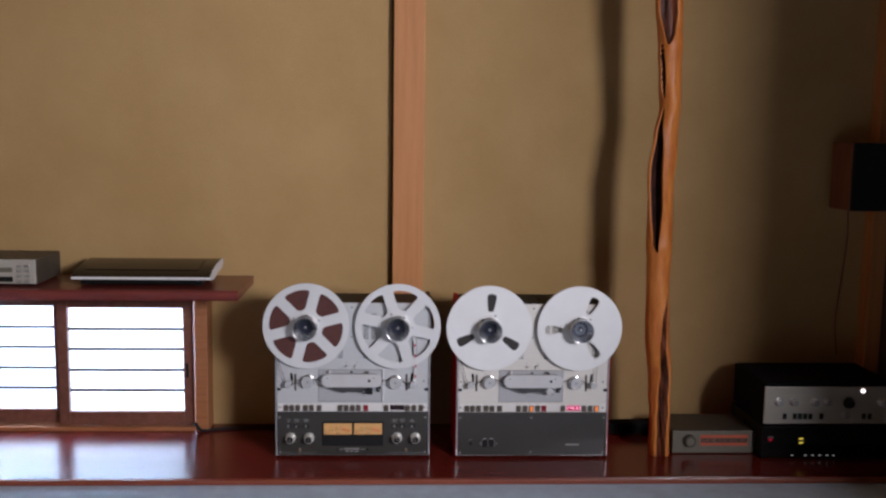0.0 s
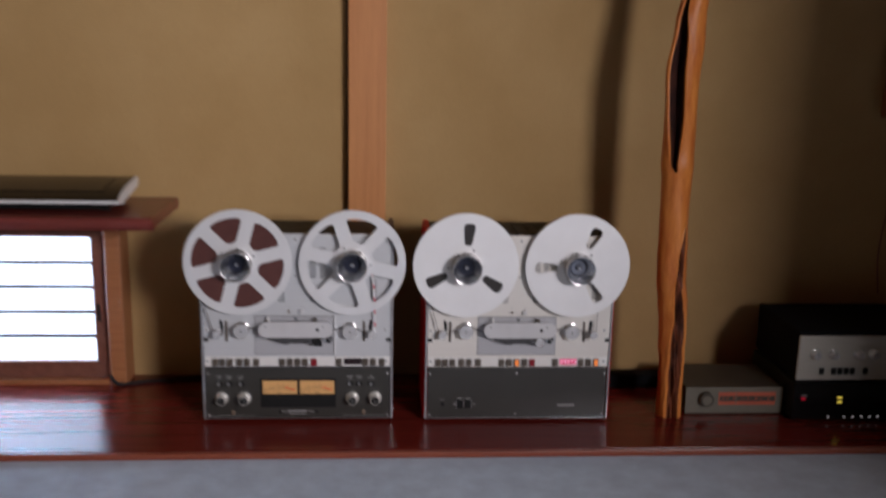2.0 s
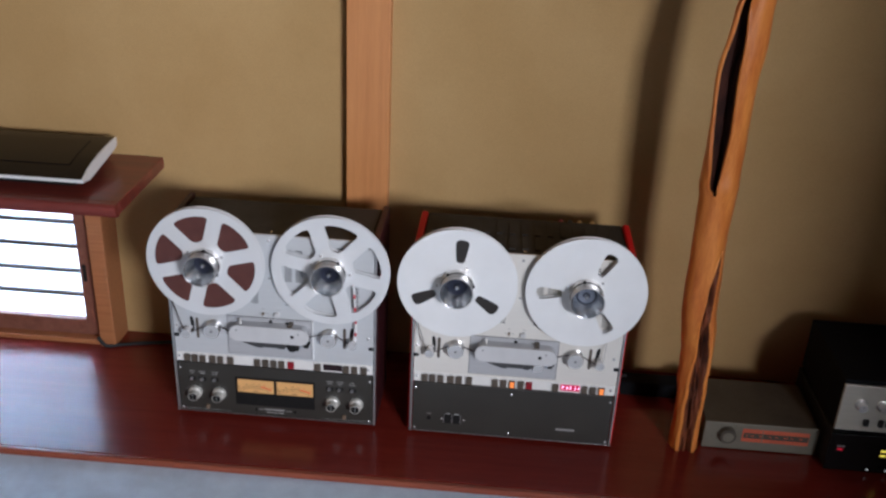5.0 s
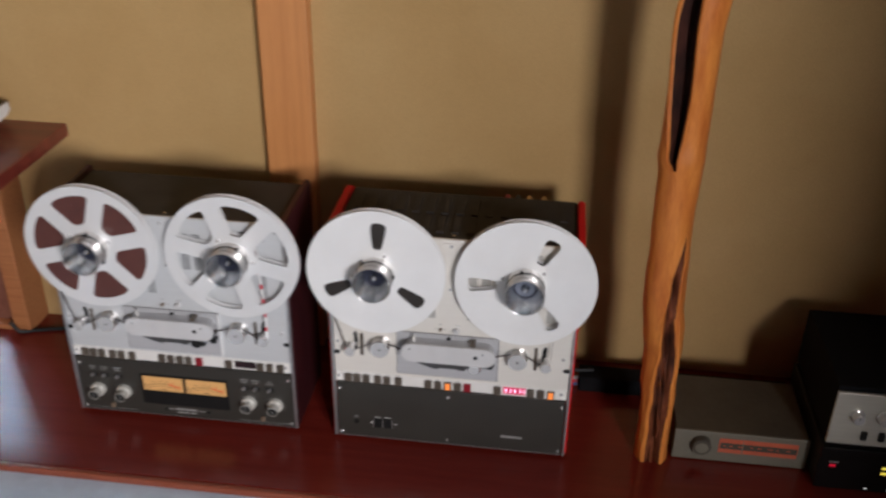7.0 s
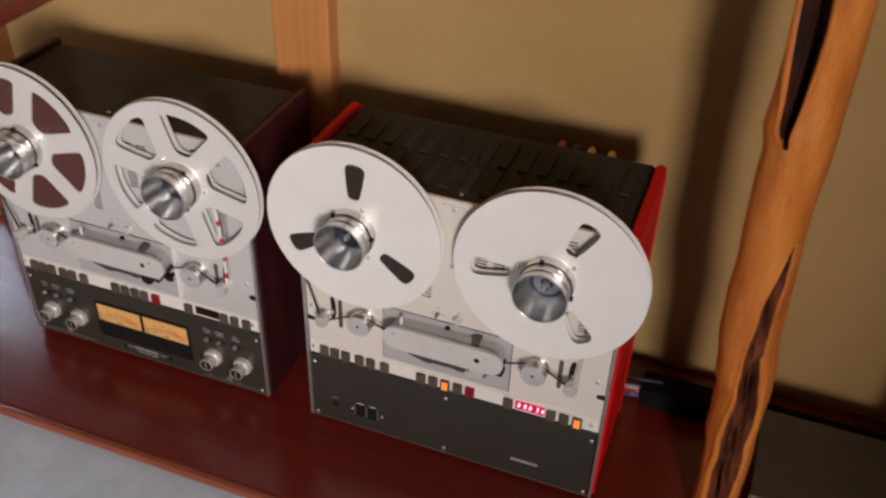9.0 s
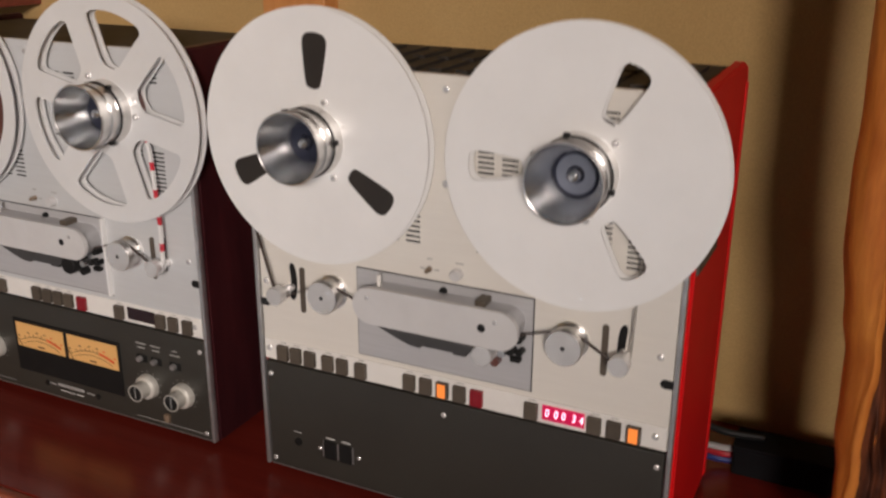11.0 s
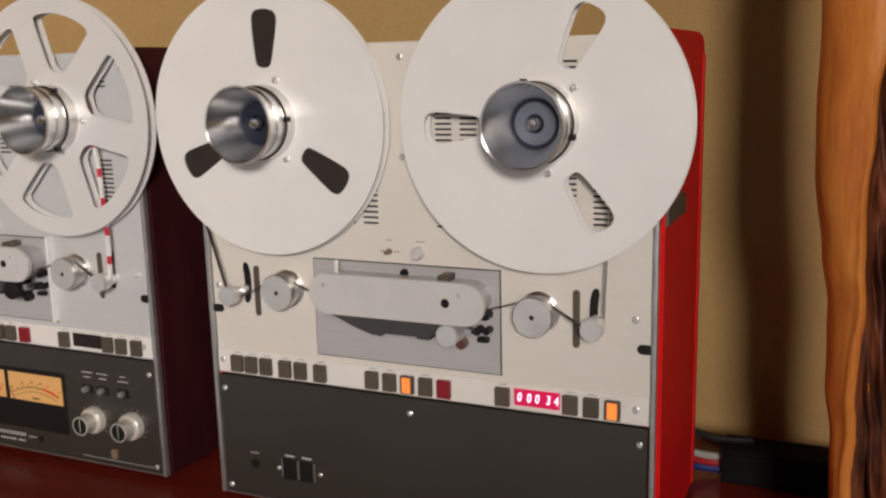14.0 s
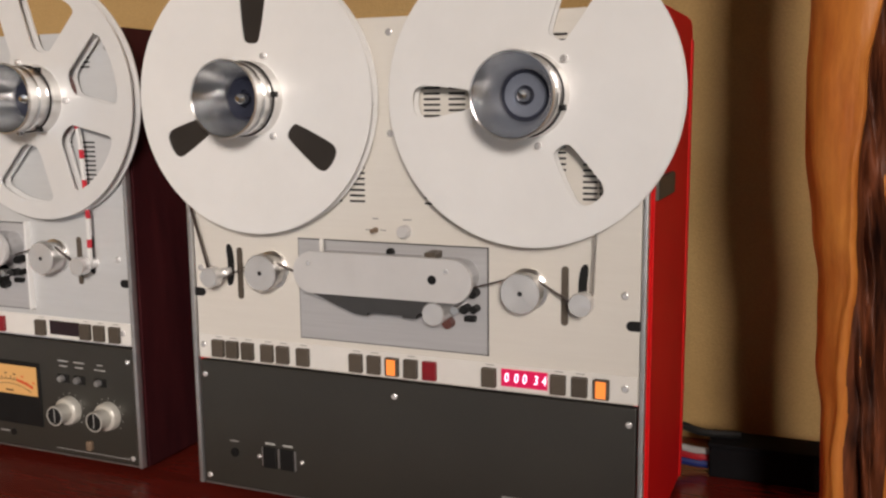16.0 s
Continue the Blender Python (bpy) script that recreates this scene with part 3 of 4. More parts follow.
def reel(cx, cz, kind, turn, pack, pack_mat, label, core):
    """A reel in front of the deck face, with the clamping hub that holds it."""
    ob = thing("tape_reel", (cx, FACE - (0.023 if kind == 3 else 0.0155), cz), label, "tape reel", "reels on the decks")
    metal = M_REEL_A if kind == 6 else M_REEL
    holes = [hole6(0, 0, turn + 60 * k) for k in range(6)] if kind == 6 else [hole3(0, 0, turn + 120 * k) for k in range(3)]
    front = prism([circle(0, 0, 0.1333, 96)] + holes, 0.0, 0.0014)
    part("front_flange", front, metal, ob)
    part("back_flange", prism([circle(0, 0, 0.1333, 96)] + holes, 0.0122, 0.0138), metal, ob)
    part("tape_pack", lathe([(0.0024, 0.045), (0.0024, pack), (0.0112, pack), (0.0112, 0.045)], 0, 0, 72, cap=False), pack_mat, ob, "wound brown tape")
    hub = part("hub_adapter", lathe([(0.012, 0.030), (0.0, 0.0372), (-0.003, 0.0362), (-0.0125, 0.0352), (-0.0155, 0.0350), (-0.0165, 0.0340), (-0.0225, 0.0337), (-0.0235, 0.0354), (-0.0270, 0.0354), (-0.0280, 0.0338), (-0.034, 0.0344),
                                   (-0.0430, 0.0374), (-0.0445, 0.0368), (-0.0440, 0.0354)], 0, 0, 64, cap=False), M_HUB, ob, "satin turned-metal hub adapter")
    part("cup", lathe([(-0.0440, 0.0354), (-0.037, 0.0325), (-0.014, 0.0235), (-0.006, 0.0215)], 0, 0, 64, cap=False), M_CUP, hub, "polished inside of the hub, greyed for the dark room it reflects")
    part("core", lathe([(-0.0058, 0.0216), (-0.0060, 0.0190), (-0.0080, 0.0182), (-0.0080, 0.0085), (-0.0045, 0.0080), (-0.0045, 0.0)], 0, 0, 40, cap=False), core, hub)
    part("core_rim", lathe([(-0.0064, 0.0218), (-0.0064, 0.0188)], 0, 0, 40, cap=False), M_NAVY, hub)
    part("core_hole", lathe([(-0.0048, 0.0083), (-0.0048, 0.0)], 0, 0, 24, cap=False), M_NAVY, hub)
    part("spindle", lathe([(-0.0049, 0.0060), (-0.0155, 0.0055), (-0.0195, 0.0040), (-0.0215, 0.0022), (-0.0215, 0.0)], 0, 0, 24, cap=False), M_CHROME, hub)
    part("seal_ring", lathe([(-0.0125, 0.0352), (-0.0128, 0.0364), (-0.0142, 0.0364), (-0.0146, 0.0350)], 0, 0, 56, cap=False), M_BLACK, hub, "black rubber ring")
    for k in range(3):
        a = radians(turn + 40 + 120 * k)
        x, z = 0.0368 * math.cos(a), 0.0368 * math.sin(a)
        part("catch", box(x - 0.0028, x + 0.0026, -0.0165, -0.0105, z - 0.0026, z + 0.0026, 0.0008), M_BLACK, hub)
    for k in range(3):
        a = radians(turn + 100 + 120 * k)
        part("catch_pin", lathe([(0.0, 0.003), (-0.004, 0.003), (-0.005, 0.002)], 0.0445 * math.cos(a), 0.0445 * math.sin(a), 12), M_ROLLER, hub)
    return ob


def screw(p, x, z, r=0.0034, f=0.0):
    bm = lathe([(-f, r), (-f - 0.0012, r), (-f - 0.0018, r * 0.7)], x, z, 14)
    return part("screw", bm, M_ROLLER, p)


def deck(x0, red, face):
    ob = thing("tape_deck", (x0, face, DZ), ("reel-to-reel tape deck with red side panels, playing" if red else "reel-to-reel tape deck in a mahogany case with lit meters"), "tape deck", "tape decks")
    W, H, D = 0.486, 0.486, (0.212 if red else 0.202)
    side = M_RED if red else M_WOODCASE
    # cabinet
    part("cabinet", box(0.013, W - 0.013, 0.006, D - 0.008, 0.003, H, 0.002), M_BLACK, ob)
    for xa, xb in ((-0.0025, 0.0125), (W - 0.0125, W + 0.0015)):
        t = H + 0.010
        loop = [(0.004, 0.0), (D, 0.0), (D, t - 0.02), (D - 0.006, t - 0.006), (D - 0.02, t), (0.004, t)] if red else [(0.004, 0.0), (D, 0.0), (D, t), (0.004, t)]
        sp = prism_x(loop, xa, xb)
        bmesh.ops.bevel(sp, geom=sp.edges[:], offset=0.0025, segments=2, affect="EDGES")
        panel = part("side_panel", sp, side, ob, "glossy red side panel" if red else "dark mahogany side panel")
        if red:
            out = (xa - 0.0014, xa + 0.0006) if xa < 0 else (xb - 0.0006, xb + 0.0014)
            for ya, yb in ((0.005, 0.013), (D - 0.013, D - 0.002)):
                part("panel_edge", box(*out, ya, yb, 0.003, t - 0.022, 0.0006), side, panel)
    top = part("top_cover", box(0.017, W - 0.017, 0.008, D - 0.010, H + 0.0005, H + 0.003, 0.001), M_TOP, ob, "black vented metal cover")
    ribs = None
    for k in range(15 if red else 0):
        x = 0.032 + k * 0.0291
        for ya, yb in ((0.028, 0.094), (0.106, 0.174)):
            ribs = box(x, x + 0.014, ya, yb, H + 0.003, H + 0.0062, bm=ribs)
    if ribs:
        part("vent_rib", ribs, M_TOP, top)
    for x in (0.03, W / 2, W - 0.03):
        part("screw", lathe([(0, 0.003), (0.0015, 0.003)], 0, 0, 10), M_CHROME, top).matrix_basis = pose(x, 0.020, H + 0.0030, 90)
    for x in (0.05, W - 0.05):
        for y in (0.03, D - 0.03):
            part("foot", lathe([(0, 0.012), (0.007, 0.011)], 0, 0, 16), M_BLACK, ob).matrix_basis = pose(x, y, 0.000, -90) 
    # front
    Z = lambda z: z - DZ
    part("front_plate", box(0.0065, W - 0.0065, -0.001, 0.005, Z(0.1685), Z(0.517), 0.0008), M_SILVER if red else M_SILVER_GREYER, ob, "brushed silver front plate")
    part("bridge_plate", prism([rounded([(0.212, Z(0.398)), (0.268, Z(0.398)), (0.272, Z(0.402)), (0.272, Z(0.509)), (0.208, Z(0.509)), (0.208, Z(0.402))], 1)], -0.0022, -0.001), M_SILVER if red else M_SILVER_GREYER, ob)
    part("button_strip", box(0.0075, W - 0.0075, -0.0028, -0.0008, Z(0.1705), Z(0.1955), 0.0006), M_STRIP, ob, "pale strip under the push buttons")
    part("lower_panel", box(0.0075, W - 0.0075, -0.0030, 0.005, Z(0.0285), Z(0.1665), 0.0010), M_DARKPANEL, ob, "dark grey lower panel")
    for xa in (0.0005, W - 0.0055):
        part("side_rail", box(xa, xa + 0.005, -0.0045, 0.0038, 0.0015, Z(0.518), 0.0012), M_RAIL, ob, "bare aluminium edge rail")
    part("bottom_rail", box(0.0065, W - 0.0065, -0.002, 0.004, 0.0015, Z(0.0275), 0.0006), M_RAIL, ob)
    for x, z in ((0.240, 0.503), (0.240, 0.409), (0.018, 0.500), (W - 0.018, 0.500), (0.014, 0.267), (W - 0.020, 0.268), (0.014, 0.184), (W - 0.018, 0.184), (0.02, 0.38), (W - 0.02, 0.43)):
        screw(ob, x, Z(z), 0.0034, 0.001 if z > 0.2 else 0.0028)
    for x in (0.014, W - 0.014):
        for z in (0.151, 0.037):
            screw(ob, x, Z(z), 0.003, 0.003)
    for x in (0.008, W - 0.014):
        part("notch", prism([stadium(x, Z(0.241), x + 0.006, Z(0.241), 0.0045)], -0.0018, -0.001), M_BLACK, ob)
    # cooling slots
    columns = [(x, low, count) for x in (0.178, 0.203, 0.283, 0.308) for low, count in ((0.3435, 7), (0.405, 16))]
    columns += [(x, low, count) for x in (0.051, 0.083, 0.403, 0.435) for low, count in ((0.352, 10), (0.480, 4))]
    for cx, low, count in columns:
        for k in range(count):
            z = Z(low) + k * (0.0055 if count == 7 else 0.0051)
            part("cooling_slot", prism([stadium(cx - 0.0075, z, cx + 0.0075, z, 0.0010, 3)], -0.0014, -0.0009), M_BLACK, ob)
    # head block
    part("head_plate", prism([rounded([(0.1355, Z(0.2025)), (0.3375, Z(0.2025)), (0.3375, Z(0.3035)), (0.1355, Z(0.3035))], 0)], -0.0026, -0.001), M_PLATE, ob, "grey metal head-block plate")
    part("plate_rim", prism([[(0.1345, Z(0.2015)), (0.3385, Z(0.2015)), (0.3385, Z(0.3045)), (0.1345, Z(0.3045))], [(0.1357, Z(0.2027)), (0.3373, Z(0.2027)), (0.3373, Z(0.3033)), (0.1357, Z(0.3033))]], -0.0018, -0.001), M_BLACK, ob)
    head = part("head_cover", prism([stadium(0.168, Z(0.2765), 0.3135, Z(0.2765), 0.0203, 14)], -0.034, -0.0285), M_COVER, ob, "satin metal head cover with rounded ends")
    part("cover_body", prism([stadium(0.170, Z(0.2765), 0.312, Z(0.2765), 0.0175, 12)], -0.0285, -0.0026), M_PLATE, head)
    part("cover_hole", lathe([(-0.0342, 0.0044), (-0.0345, 0.0040)], 0.295, Z(0.2770), 20), M_BLACK, head)
    for x in (0.165, 0.309):
        part("cover_screw", lathe([(-0.034, 0.0024), (-0.0347, 0.0022)], x, Z(0.2855), 12), M_ROLLER, head)
    part("head_shield", prism([[(0.152, Z(0.258)), (0.300, Z(0.258)), (0.287, Z(0.247)), (0.274, Z(0.240)), (0.274, Z(0.2365)), (0.260, Z(0.2365)), (0.260, Z(0.2385)), (0.222, Z(0.2385)), (0.222, Z(0.2355)), (0.210, Z(0.2365)), (0.192, Z(0.2425)), (0.170, Z(0.2515))]], -0.024, -0.004), M_SHIELD, ob, "dark grey curved head shield")
    part("guide_post", box(0.1698, 0.1742, -0.0215, -0.0170, Z(0.2935), Z(0.3080), 0.0016), M_STRIP, ob)
    part("plate_button", lathe([(-0.0026, 0.0042), (-0.006, 0.0040)], 0.239, Z(0.2955), 16), M_BLACK, ob)
    part("lever_block", box(0.282, 0.293, -0.022, -0.0026, Z(0.288), Z(0.300), 0.001), M_BUTTON, ob)
    part("pinch_roller", lathe([(-0.0026, 0.0115), (-0.026, 0.0115), (-0.0275, 0.0105)], 0.2925, Z(0.2430), 24), M_ROLLER if red else M_BLACK, ob, "white-capped pinch roller" if red else "black pinch roller")
    part("roller_arm", prism([stadium(0.294, Z(0.2400), 0.3005, Z(0.2310), 0.0048)], -0.012, -0.0026), M_TAPEPACK_A if red else M_BLACK, ob)
    part("capstan", lathe([(-0.0026, 0.004), (-0.022, 0.004)], 0.312, Z(0.247), 14), M_CHROME, ob)
    for x, z, r in ((0.318, 0.2465, 0.0042), (0.3275, 0.2470, 0.0036), (0.3265, 0.2620, 0.0045)):
        part("guide_pin", lathe([(-0.0026, r), (-0.014, r)], x, Z(z), 12), M_BLACK, ob)
    part("pin_bracket", box(0.3165, 0.3275, -0.010, -0.0026, Z(0.2345), Z(0.2395), 0.0008), M_BLACK, ob)
    # tape guides
    for x, z in ((0.103, 0.270), (0.3765, 0.268)):
        g = part("guide_roller", lathe([(-0.001, 0.0195), (-0.004, 0.0195), (-0.005, 0.0165), (-0.0165, 0.0160), (-0.0175, 0.0190), (-0.024, 0.0190), (-0.0248, 0.0184)], x, Z(z), 40), M_HUB, ob, "turned metal guide roller")
        part("roller_face", lathe([(-0.0248, 0.0183), (-0.0254, 0.0178)], x, Z(z), 36), M_ROLLER, g)
        part("roller_pin", lathe([(-0.0254, 0.0024), (-0.0259, 0.0022)], x, Z(z), 12), M_BLACK, g)
    for s, xa, xb, xr in ((1, 0.050, 0.0635, 0.0435), (-1, 0.430, 0.4115, 0.4325)):
        part("arm_slot", prism([rounded([(xa - 0.0040, Z(0.250)), (xa + s * 0.003 - 0.004, Z(0.272)), (xa - 0.004, Z(0.294)), (xa + 0.004, Z(0.294)), (xa + s * 0.003 + 0.004, Z(0.272)), (xa + 0.004, Z(0.250))], 2)], -0.0018, -0.001), M_BLACK, ob, "black arm slot")
        part("arm_slot", prism([stadium(xb, Z(0.240), xb, Z(0.288), 0.0033)], -0.0022, -0.001), M_BUTTON, ob)
        arm = part("tension_arm", lathe([(-0.001, 0.006), (-0.014, 0.006), (-0.018, 0.010), (-0.029, 0.0105), (-0.0300, 0.0098)], xr, Z(0.2625), 28), M_ROLLER, ob, "small tension-arm roller")
        part("arm_link", prism([stadium(xr, Z(0.2625), xa, Z(0.266), 0.0040)], -0.007, -0.0022), M_ROLLER, arm)
    part("toggle", lathe([(-0.001, 0.0030), (-0.010, 0.0021)], 0.222, Z(0.316), 12), M_SLIDER, ob)
    part("edit_knob", lathe([(-0.001, 0.0064), (-0.009, 0.0060), (-0.0100, 0.0052)], 0.254, Z(0.316), 24), M_COVER, ob)
    for x in (0.214, 0.230):
        part("print_mark", box(x - 0.003, x + 0.003, -0.0012, -0.0009, Z(0.3155), Z(0.3165)), M_PRINT_DARK, ob)
    for x, w in ((0.222, 0.006), (0.256, 0.009)):
        part("print_mark", box(x - w / 2, x + w / 2, -0.0012, -0.0009, Z(0.3265), Z(0.3277)), M_PRINT_DARK, ob)

    if not red:
        # white stands in for the bright reflection on the polished edge
        part("edge_strip", box(0.3362, 0.3392, -0.0085, -0.0010, Z(0.2030), Z(0.3060), 0.0006), M_WHITE, ob, "polished edge strip with its glint put in as white")
    # buttons
    def button(x, mtl, label=""):
        lit = mtl is M_LIT
        o = part("button", box(x - 0.0072, x + 0.0072, -0.0085, -0.0028, Z(0.1725), Z(0.1910), 0.0010), M_BUTTON if lit else mtl, ob, label)
        if lit:
            part("lens", box(x - 0.0046, x + 0.0046, -0.0092, -0.0084, Z(0.1740), Z(0.1897), 0.0003), M_LIT, o, "glowing orange lens")
        if mtl in (M_BUTTON,):
            part("print_mark", box(x - 0.004, x + 0.004, -0.0031, -0.0027, Z(0.1930), Z(0.1938)), M_PRINT_DARK, ob)
        return o

    centre = (0.199, 0.219, 0.239, 0.259, 0.279) if red else (0.203, 0.2225, 0.242, 0.261, 0.284)
    for x in (0.034, 0.052, 0.071, 0.095, 0.114, 0.138):
        button(x, M_BUTTON)
    for k, x in enumerate(centre):
        button(x, M_REDBUTTON if k == 4 else (M_LIT if red and k == 2 else M_BUTTON), "red record button" if k == 4 else ("glowing orange play button" if red and k == 2 else ""))
    right = (0.340, 0.407, 0.427, 0.447) if red else (0.348, 0.4155, 0.4355, 0.458)
    for k, x in enumerate(right):
        button(x, M_LIT if red and k == 3 else M_BUTTON, "glowing orange button" if red and k == 3 else "")
    xa, xb = (0.3515, 0.3965) if red else (0.3605, 0.4055)
    disp = part("counter_display", box(xa, xb, -0.0042, -0.0028, Z(0.1745), Z(0.1912), 0.0006), M_DISPLAY if red else M_DISPLAY_OFF, ob, "glowing red counter window" if red else "unlit dark counter window")
    if red:
        for c, dx in zip("00034", (0.0054, 0.0149, 0.0230, 0.0340, 0.0418)):
            writing(c, 0.0125, (xa + dx, -0.0046, Z(0.1829)), M_DIGIT, disp, "digit", 0.12)
    # lower panel fittings
    if red:
        screw(ob, 0.240, Z(0.151), 0.003, 0.003)
        screw(ob, 0.240, Z(0.039), 0.003, 0.003)
        part("jack_socket", lathe([(-0.003, 0.0052), (-0.0042, 0.0050), (-0.0042, 0.0030), (-0.0032, 0.0028)], 0.048, Z(0.067), 18), M_BLACK, ob)
        part("print_mark", box(0.042, 0.053, -0.0033, -0.0029, Z(0.0790), Z(0.0805)), M_PRINT_DARK, ob)
        for x in (0.093, 0.1145):
            part("socket", box(x - 0.0085, x + 0.0085, -0.0058, -0.003, Z(0.0560), Z(0.0790), 0.0012), M_BLACK, ob, "black square socket")
            part("print_mark", box(x - 0.006, x + 0.006, -0.0033, -0.0029, Z(0.0815), Z(0.0835)), M_PRINT, ob)
        for xx in (0.0838, 0.1035, 0.1236):
            part("socket_frame", box(xx - 0.0006, xx + 0.0006, -0.0045, -0.0029, Z(0.0570), Z(0.0780)), M_RAIL, ob)
        screw(ob, 0.079, Z(0.067), 0.0024, 0.003)
        screw(ob, 0.1315, Z(0.067), 0.0024, 0.003)
        part("maker_mark", box(0.352, 0.396, -0.0034, -0.0029, Z(0.0600), Z(0.0655)), M_PRINT_DARK, ob)
    else:
        meter = part("meter_bridge", box(0.1465, 0.3395, -0.0050, -0.003, Z(0.058), Z(0.1365), 0.0012), M_BLACK, ob, "black meter surround")
        for xa in (0.1525, 0.2475):
            face = part("meter_face", box(xa, xa + 0.088, -0.0058, -0.0049, Z(0.0955), Z(0.1315), 0.0004), M_METER, meter, "amber lit meter face")
            cx, cz = xa + 0.044, Z(0.032)
            on = lambda r, a: (cx + r * math.sin(radians(a)), cz + r * math.cos(radians(a)))
            part("scale_line", ribbon([on(0.082, a) for a in range(-27, 10, 4)], -0.0061, -0.0058, 0.0004), M_METER_INK, face)
            part("scale_line", ribbon([on(0.0765, a) for a in range(-27, 28, 6)], -0.0061, -0.0058, 0.0003), M_METER_INK, face)
            part("overload_line", ribbon([on(0.0825, a) for a in range(9, 28, 3)], -0.0061, -0.0058, 0.0016), M_METER_RED, face)
            for k, a in enumerate((-27, -20, -14, -8, -3, 2, 6, 9, 14, 20, 26)):
                part("scale_tick", ribbon([on(0.0822, a), on(0.0860 if k % 2 else 0.0848, a)], -0.0061, -0.0058, 0.0004), M_METER_INK if a < 9 else M_METER_RED, face)
                if k % 2 == 0:
                    px, pz = on(0.0888, a)
                    part("print_mark", box(px - 0.0020, px + 0.0020, -0.0060, -0.0057, pz - 0.0008, pz + 0.0008), M_METER_INK if a < 9 else M_METER_RED, face)
            part("print_mark", box(cx - 0.006, cx + 0.006, -0.0060, -0.0057, Z(0.0990), Z(0.1010)), M_METER_INK, face)
            part("needle", ribbon([on(0.067, -29), on(0.088, -29)], -0.0066, -0.0062, 0.0004), M_BLACK, face)
        for x in (0.0475, 0.1055, 0.3825, 0.4405):
            k = part("level_knob", lathe([(-0.003, 0.0168), (-0.0110, 0.0160), (-0.0122, 0.0150), (-0.0130, 0.0118), (-0.0260, 0.0112), (-0.0278, 0.0116), (-0.0286, 0.0112), (-0.0286, 0.0103), (-0.0276, 0.0102)], x, Z(0.0845), 32), M_KNOB, ob, "turned metal level knob")
            part("knob_cap", lathe([(-0.0274, 0.0102), (-0.0280, 0.0100)], x, Z(0.0845), 24), M_BLACK, k)
            part("pointer", box(x - 0.0004, x + 0.0004, -0.0284, -0.0279, Z(0.0770), Z(0.0935)), M_PRINT, k)
            for a in range(-40, 221, 26):
                part("print_mark", lathe([(-0.003, 0.0007), (-0.0034, 0.0007)], x + 0.0205 * math.cos(radians(a)), Z(0.0845) + 0.0205 * math.sin(radians(a)), 6), M_PRINT, ob)
        for x in (0.042, 0.067, 0.097, 0.376, 0.400, 0.431):
            s = part("small_switch", box(x - 0.0085, x + 0.0085, -0.0042, -0.003, Z(0.1175), Z(0.1275), 0.0008), M_BLACK, ob)
            part("switch_cap", lathe([(-0.0042, 0.0040), (-0.0085, 0.0037), (-0.0095, 0.0030)], x - 0.0015, Z(0.1225), 16), M_RAIL, s)
            for k in range(2):
                w = 0.004 + 0.002 * ((int(x * 1000) + k) % 3)
                part("print_mark", box(x - w, x + w, -0.0033, -0.0029, Z(0.1365 + 0.006 * k), Z(0.1378 + 0.006 * k)), M_PRINT, ob)
        for x, w in ((0.240, 0.024), (0.206, 0.007), (0.276, 0.007)):
            part("print_mark", box(x - w, x + w, -0.0033, -0.0029, Z(0.0455), Z(0.0475 if w < 0.02 else 0.0500)), M_PRINT_DARK, ob)
        for k, x in enumerate((0.226, 0.240, 0.256)):
            part("print_mark", box(x - 0.006, x + 0.006, -0.0033, -0.0029, Z(0.0385), Z(0.0405)), M_PRINT, ob)
        for x in (0.196, 0.290):
            part("jack_socket", lathe([(-0.003, 0.0042), (-0.0042, 0.0040), (-0.0042, 0.0026)], x, Z(0.0460), 16), M_BLACK, ob)
        for x in (0.0765, 0.4115):
            s = part("slider", box(x - 0.0042, x + 0.0042, -0.0095, -0.003, Z(0.0395), Z(0.0515), 0.002), M_SLIDER, ob, "worn brown slider cap")
            part("print_mark", box(x - 0.055, x + 0.055, -0.0033, -0.0029, Z(0.0348), Z(0.0356)), M_PRINT_DARK, ob)
    if not red:
        part("screw", lathe([(0, 0.004), (0.0015, 0.0035)], 0, 0, 12), M_ROLLER, ob).matrix_basis = pose(W + 0.0015, 0.10, Z(0.11), 0, 0, 90)
    if red:
        part("side_handle", box(W, W + 0.006, 0.006, 0.093, Z(0.3515), Z(0.3715), 0.0015), M_TUNERTOP, ob, "dark brown side handle")
        for k, (x, mtl) in enumerate(((0.330, M_REDCABLE), (0.352, M_BLACK), (0.375, M_BRASS), (0.405, M_BRASS))):
            plug = part("rear_plug", lathe([(D - 0.008, 0.006), (D + 0.012, 0.006), (D + 0.016, 0.004)], x, H - 0.006, 14), mtl, ob, "plug on the rear panel")
    # tape from the left reel over guides and heads to the right reel
    y0, y1 = -0.0165, -0.0130
    rl, zr = 0.0985, Z(0.443)
    strand = [(rl - 0.094, zr - 0.075), (0.0335, Z(0.268)), (0.0370, Z(0.2580)), (0.0435, Z(0.2552)), (0.0900, Z(0.2795)), (0.1030, Z(0.2848)), (0.1150, Z(0.2800)), (0.150, Z(0.268)), (0.20, Z(0.267)), (0.28, Z(0.267)), (0.318, Z(0.2655)), (0.3640, Z(0.2795)), (0.3765, Z(0.2848)), (0.3880, Z(0.2800)), (0.4260, Z(0.2580)), (0.4325, Z(0.2552)), (0.4385, Z(0.2585))]
    part("tape_strand", ribbon(strand, y0, y1), M_TAPE, ob, "thin brown tape threaded over the guides")
